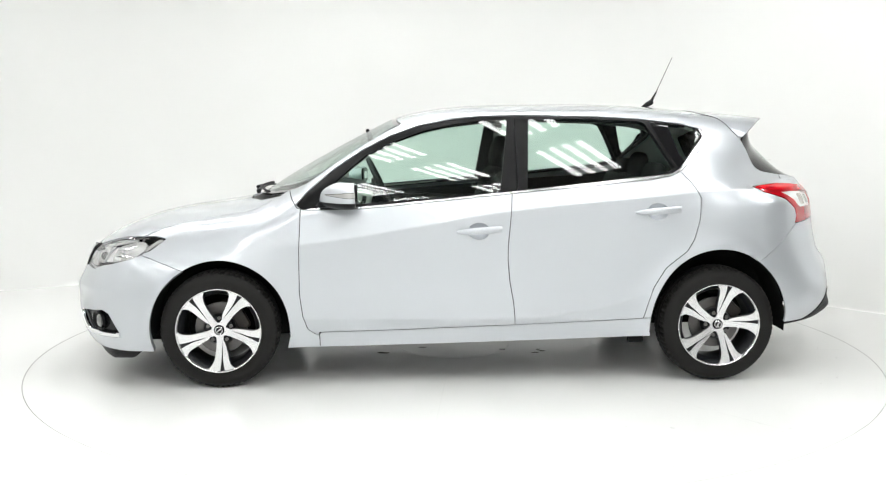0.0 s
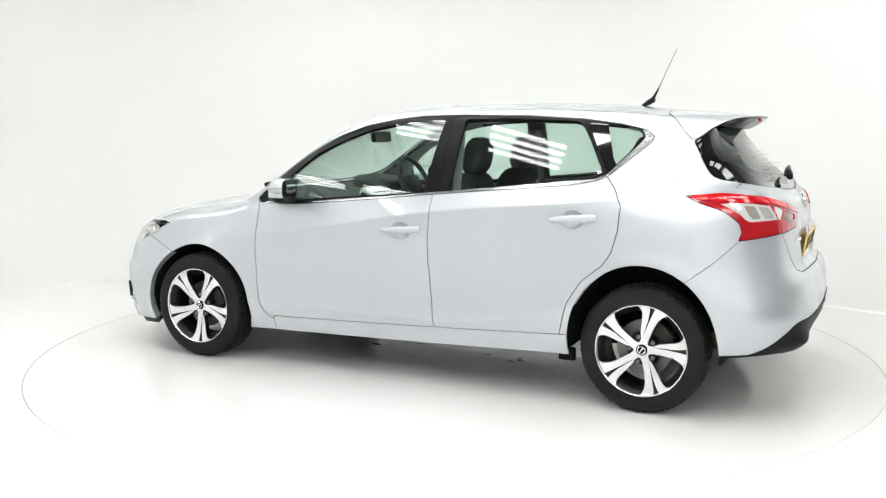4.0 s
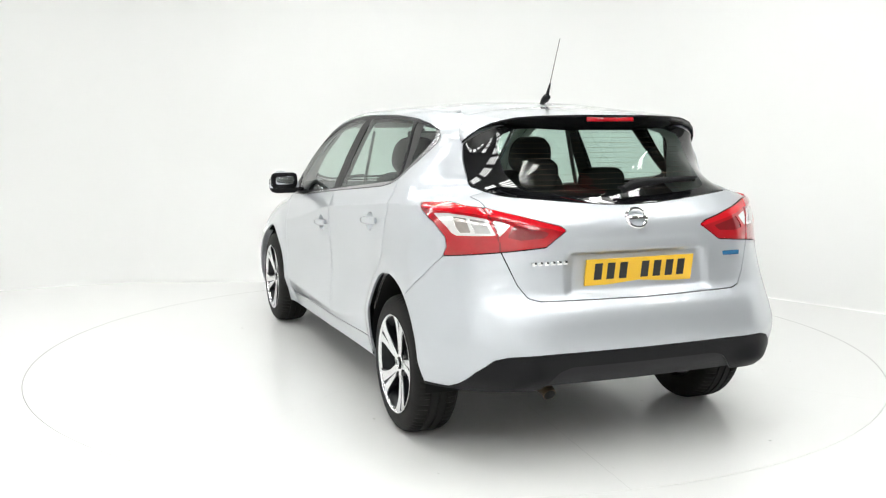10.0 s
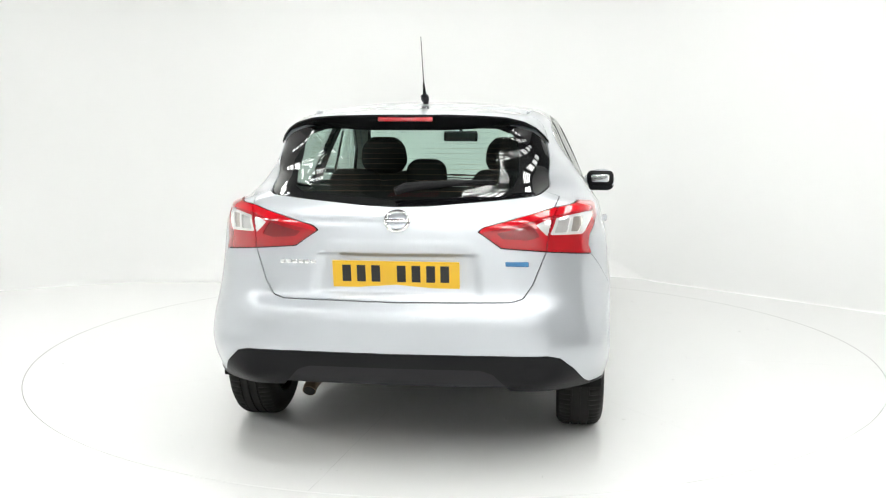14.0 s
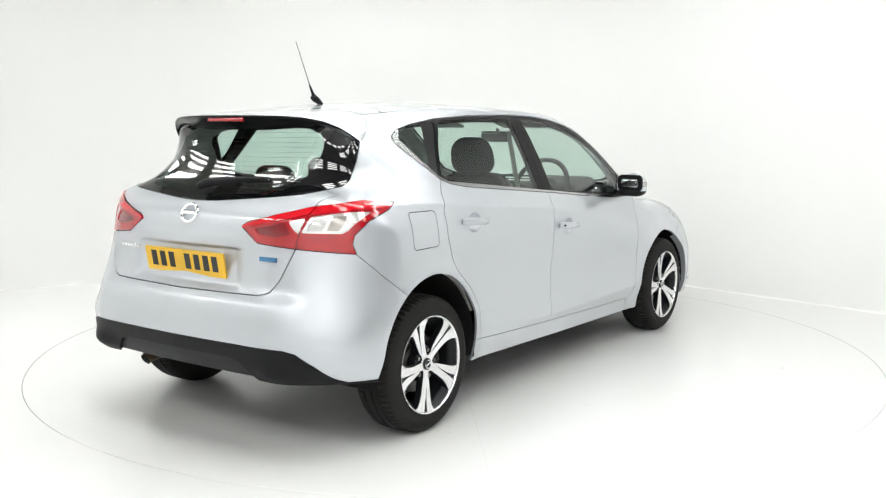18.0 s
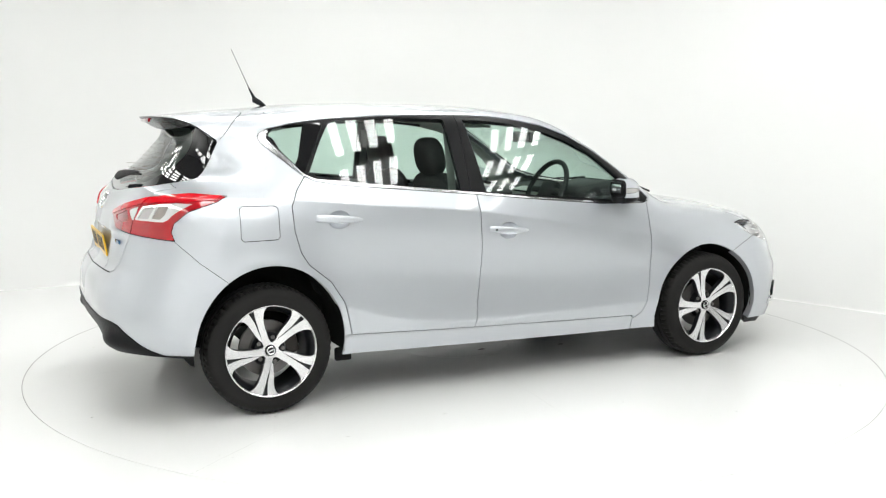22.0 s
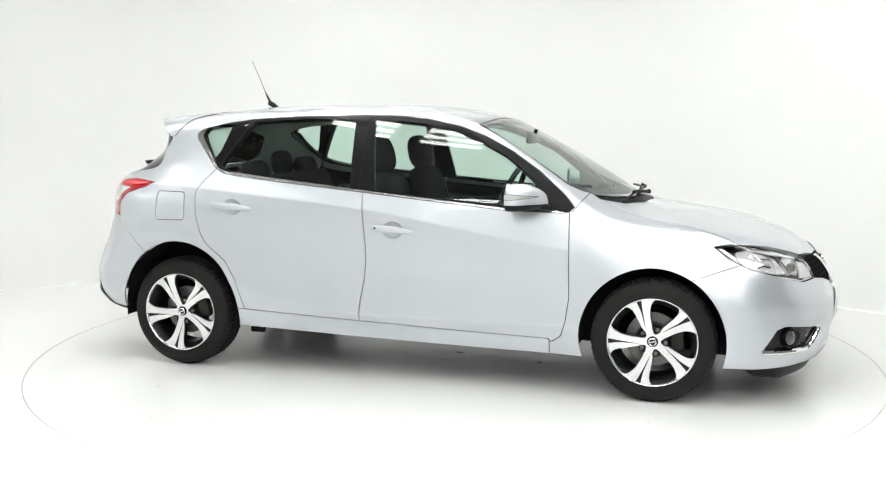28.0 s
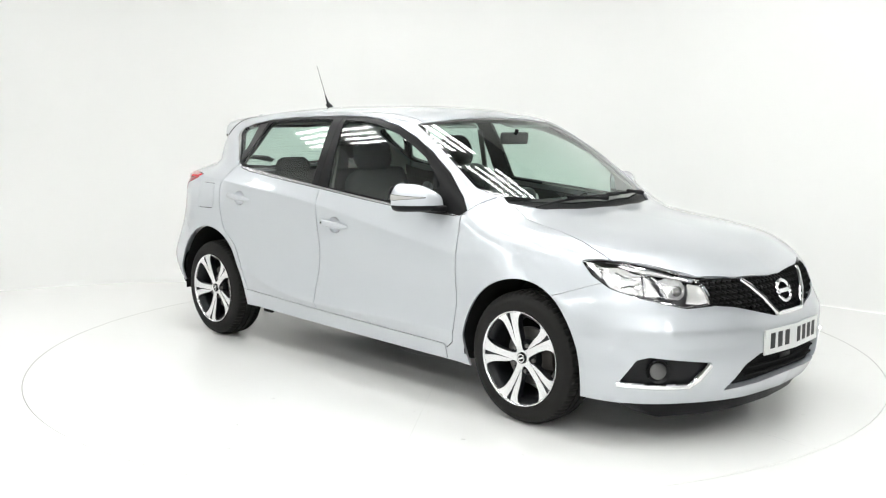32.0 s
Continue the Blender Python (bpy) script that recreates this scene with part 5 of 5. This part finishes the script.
rear_view = part("rear_view_mirror", bm, MATT, car, "black interior mirror")
part("stalk", tube([(0.565, 0, 1.33), (0.575, 0, 1.372)], 0.011, 8), MATT, rear_view)
bm = bmesh.new()
slab(bm, (0.003, 0.20, 0.052), (0.5385, 0, 1.320), (0, 8, 0))
part("mirror_face", bm, CHROME, rear_view)

# studio
def ring_sheet(r0, r1, z, seg=256):
    v = [(r * math.cos(2 * math.pi * i / seg), r * math.sin(2 * math.pi * i / seg), z) for i in range(seg) for r in (r0, r1)]
    return v, [(2 * i, 2 * i + 1, (2 * i + 3) % (2 * seg), (2 * i + 2) % (2 * seg)) for i in range(seg)]


TABLE_R, TABLE_AT = 2.537, (0.007, 0.105)
def sector(r0, r1, a0, a1, n):
    """A floor panel between two radii and two bearings, with slightly dropped edges."""
    v, f = [], []
    edge = [(r0, -0.02), (r0, -0.0008), (r0 + 0.003, 0.0), ((r0 + r1) / 2, 0.0), (r1 - 0.003, 0.0), (r1, -0.0008), (r1, -0.02)]
    k = len(edge)
    for i in range(n + 1):
        a = radians(a0 + (a1 - a0) * i / n)
        v += [(r * math.cos(a), r * math.sin(a), z) for r, z in edge]
    f = [(i * k + q, i * k + q + 1, i * k + k + q + 1, i * k + k + q) for i in range(n) for q in range(k - 1)]
    return v, [g[::-1] for g in f]


disc = tagged(empty("turntable"), "round glossy white turntable set flush in the floor", "turntable")
disc.location = (*TABLE_AT, 0)
for q in range(8):
    a = 83.5 + 45 * q
    part("floor_panel", sector(0.352, TABLE_R, a + 0.007, a + 44.993, 32), FLOOR, disc, "", False)
    for r in (1.0, 1.45, 1.9, 2.3):
        for d in (-0.035, 0.035):
            bm = bmesh.new()
            w = radians(a)
            rod(bm, (r * math.cos(w) - d * math.sin(w), r * math.sin(w) + d * math.cos(w), -0.004), (r * math.cos(w) - d * math.sin(w), r * math.sin(w) + d * math.cos(w), 0.0006), 0.004, None, 8)
            part("screw_head", bm, SCUFF, disc)
part("centre_hatch", lathe([(0.0005, 0.0), (0.2, 0.0), (0.3475, 0.0), (0.3505, -0.0008), (0.3505, -0.02)], 96), FLOOR, disc, "round white hatch in the middle", False).data.transform(Matrix.Rotation(radians(90), 4, "X"))
part("drum", lathe([(0.0001, 0.0), (TABLE_R - 0.03, 0.0), (TABLE_R - 0.03, -0.05)], 96), GROOVE, disc, "grey drum under the panels").data.transform(pose(0, 0, -0.012) @ Matrix.Rotation(radians(90), 4, "X"))
rng = random.Random(4)
for x, y, s in [(0.45, 0.21, 0.05), (-0.54, 0.21, 0.03), (-0.30, 0.155, 0.025), (0.20, 0.08, 0.03), (-0.52, 0.17, 0.02), (-0.49, 0.25, 0.03), (0.10, -0.20, 0.03), (0.62, -0.30, 0.025)]:
    n = 9
    pts = [(x + s * rng.uniform(0.5, 1.0) * math.cos(2 * math.pi * i / n), y + 0.5 * s * rng.uniform(0.4, 1.0) * math.sin(2 * math.pi * i / n)) for i in range(n)]
    part("paint_chip", ([(*p, 0.0012) for p in pts] + [(*p, -0.002) for p in pts], [list(range(n))] + [[i, i + n, (i + 1) % n + n, (i + 1) % n] for i in range(n)]), RUST, disc, "dark chip in the white paint")
for i in range(46):
    a, r, s = rng.uniform(0, 360), 2.45 * math.sqrt(rng.uniform(0.05, 1)), rng.uniform(0.004, 0.012)
    x, y, t = r * math.cos(radians(a)), r * math.sin(radians(a)), rng.uniform(0, 180)
    bm = bmesh.new()
    slab(bm, (s * 1.6, s * 0.35, 0.002), (x, y, 0.0), (0, 0, t))
    part("scuff", bm, SCUFF, disc)


def motions():
    rows, spin = [], []
    for k in range(129):
        t = k * 0.25
        a = 183.557 - 7.1344 * t
        m = pose(0, 0, 0, 0, 0, a) @ pose(-0.054, 0, 0)
        rows.append((t, m))
        spin.append((t, pose(*TABLE_AT, 0, 0, 0, a)))
    walk(car, rows)
    walk(disc, spin)

# ---- studio ----
def arc(cx, cy, r, a0, a1, n=14):
    return [(cx + r * math.cos(radians(a0 + (a1 - a0) * i / n)), cy + r * math.sin(radians(a0 + (a1 - a0) * i / n))) for i in range(n + 1)]


# the wall's foot, seen from above: a rounded back and left, and a straight flat on the right
FOOT = [(4.9, -1.5), (4.9, -0.66)] + [(3.22, 1.09), (1.82, 2.55)] + arc(-0.4, 0.9, 2.8, 40, 100, 30) + arc(-2.2, -0.2, 3.9, 100, 180, 40) + [(-6.1, -4.0), (-6.1, -7.0)]
BEND = [0.02] * 4 + [0.02 + 0.0393 * i for i in range(31)] + [1.2] * 43


def swept():
    """The wall, swept along its foot: a rounded cove that grows from the sharp joint on the right."""
    pts = [Vector((*p, 0)) for p in FOOT]
    v, f, n = [], [], 19
    for i, p in enumerate(pts):
        d = (pts[min(i + 1, len(pts) - 1)] - pts[max(i - 1, 0)]).normalized()
        out, r = Vector((d.y, -d.x, 0)), BEND[i]
        section = [(-r + r * math.sin(radians(a)), -0.002 + r - r * math.cos(radians(a))) for a in range(0, 91, 6)] + [(0, 4.9), (0.15, 4.9), (0.15, -0.05)]
        v += [p + out * o + Vector((0, 0, u)) for o, u in section]
    for i in range(len(pts) - 1):
        f += [(i * n + k, (i + 1) * n + k, (i + 1) * n + k + 1, i * n + k + 1) for k in range(n - 1)]
    return [tuple(a) for a in v], f


wall = tagged(part("wall_round", swept(), WHITE, None), "smooth white curved studio wall", "wall", kind="structure")
bm = bmesh.new()
slab(bm, (11.6, 0.15, 4.95), (-0.6, -7.08, 2.43))
tagged(part("wall_back", bm, BACKROOM, None), "plain pale hall wall facing the curved wall", "wall", kind="structure")
# unseen dark panel, added to darken reflections where the hall lies open
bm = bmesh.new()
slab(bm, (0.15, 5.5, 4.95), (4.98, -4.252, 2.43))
tagged(part("hall_dark_panel", bm, DIMHALL, None), "unseen dim grey panel in place of the open hall", "wall", kind="structure")
seg = 256
v, f = [], []
for i in range(seg):
    a = 2 * math.pi * i / seg
    v.append((TABLE_AT[0] + 2.5405 * math.cos(a), TABLE_AT[1] + 2.5405 * math.sin(a), 0))
    s = 1 / max(abs(math.cos(a)), abs(math.sin(a)))
    v.append((14 * s * math.cos(a), 14 * s * math.sin(a), 0))
f = [(2 * i, 2 * i + 1, (2 * i + 3) % (2 * seg), (2 * i + 2) % (2 * seg)) for i in range(seg)]
tagged(part("floor", (v, f), FLOOR, None), "glossy white painted studio floor", "floor", kind="structure")
tagged(part("floor_gap", ring_sheet(2.50, 2.60, -0.008), GROOVE, None), "thin grey gap round the turntable", "gap", kind="structure").location = (*TABLE_AT, 0)
bm = bmesh.new()
slab(bm, (14, 16, 0.2), (0, -1.5, 5.0))
tagged(part("ceiling", bm, ROOFING, None), "dark corrugated hall ceiling", "ceiling", kind="structure")

TUBE = emitter("lit_tube", (0.985, 1.0, 0.985), TUBE_POWER)
bank = None
# rows of lights run slantwise across the hall, along the flat of the wall
spots = []
# the first two rows are unseen fill lights, added to brighten the near side
for row, first, count in ((-7.3, -1.95, 8), (-5.2, 2.0, 4), (-3.1, -2.85, 12), (-1.0, -2.05, 10), (1.1, -1.50, 8)):
    spots += [(row / 2 + first + 0.67 * k, row / 2 - first - 0.67 * k) for k in range(count)]
for bx, by in spots:
    at = pose(bx, by, 3.35, 0, 0, 45)
    if bank is None:
        bank = tagged(empty("ceiling_and_fill_light"), "hanging four-tube ceiling light; two of its rows are added fill", "ceiling light", "ceiling lights of the studio")
        bank.matrix_basis = at
        bm = bmesh.new()
        slab(bm, (0.66, 0.72, 0.04), (0, 0, 0.05), (0, 0, 0), 0.01)
        part("tray", bm, GROOVE, bank)
        for k in range(4):
            bm = bmesh.new()
            slab(bm, (0.072, 0.64, 0.03), (-0.225 + 0.15 * k, 0, 0.0), (0, 0, 0), 0.012)
            part("tube", bm, TUBE, bank)
    else:
        copy_thing(bank, at)

motions()
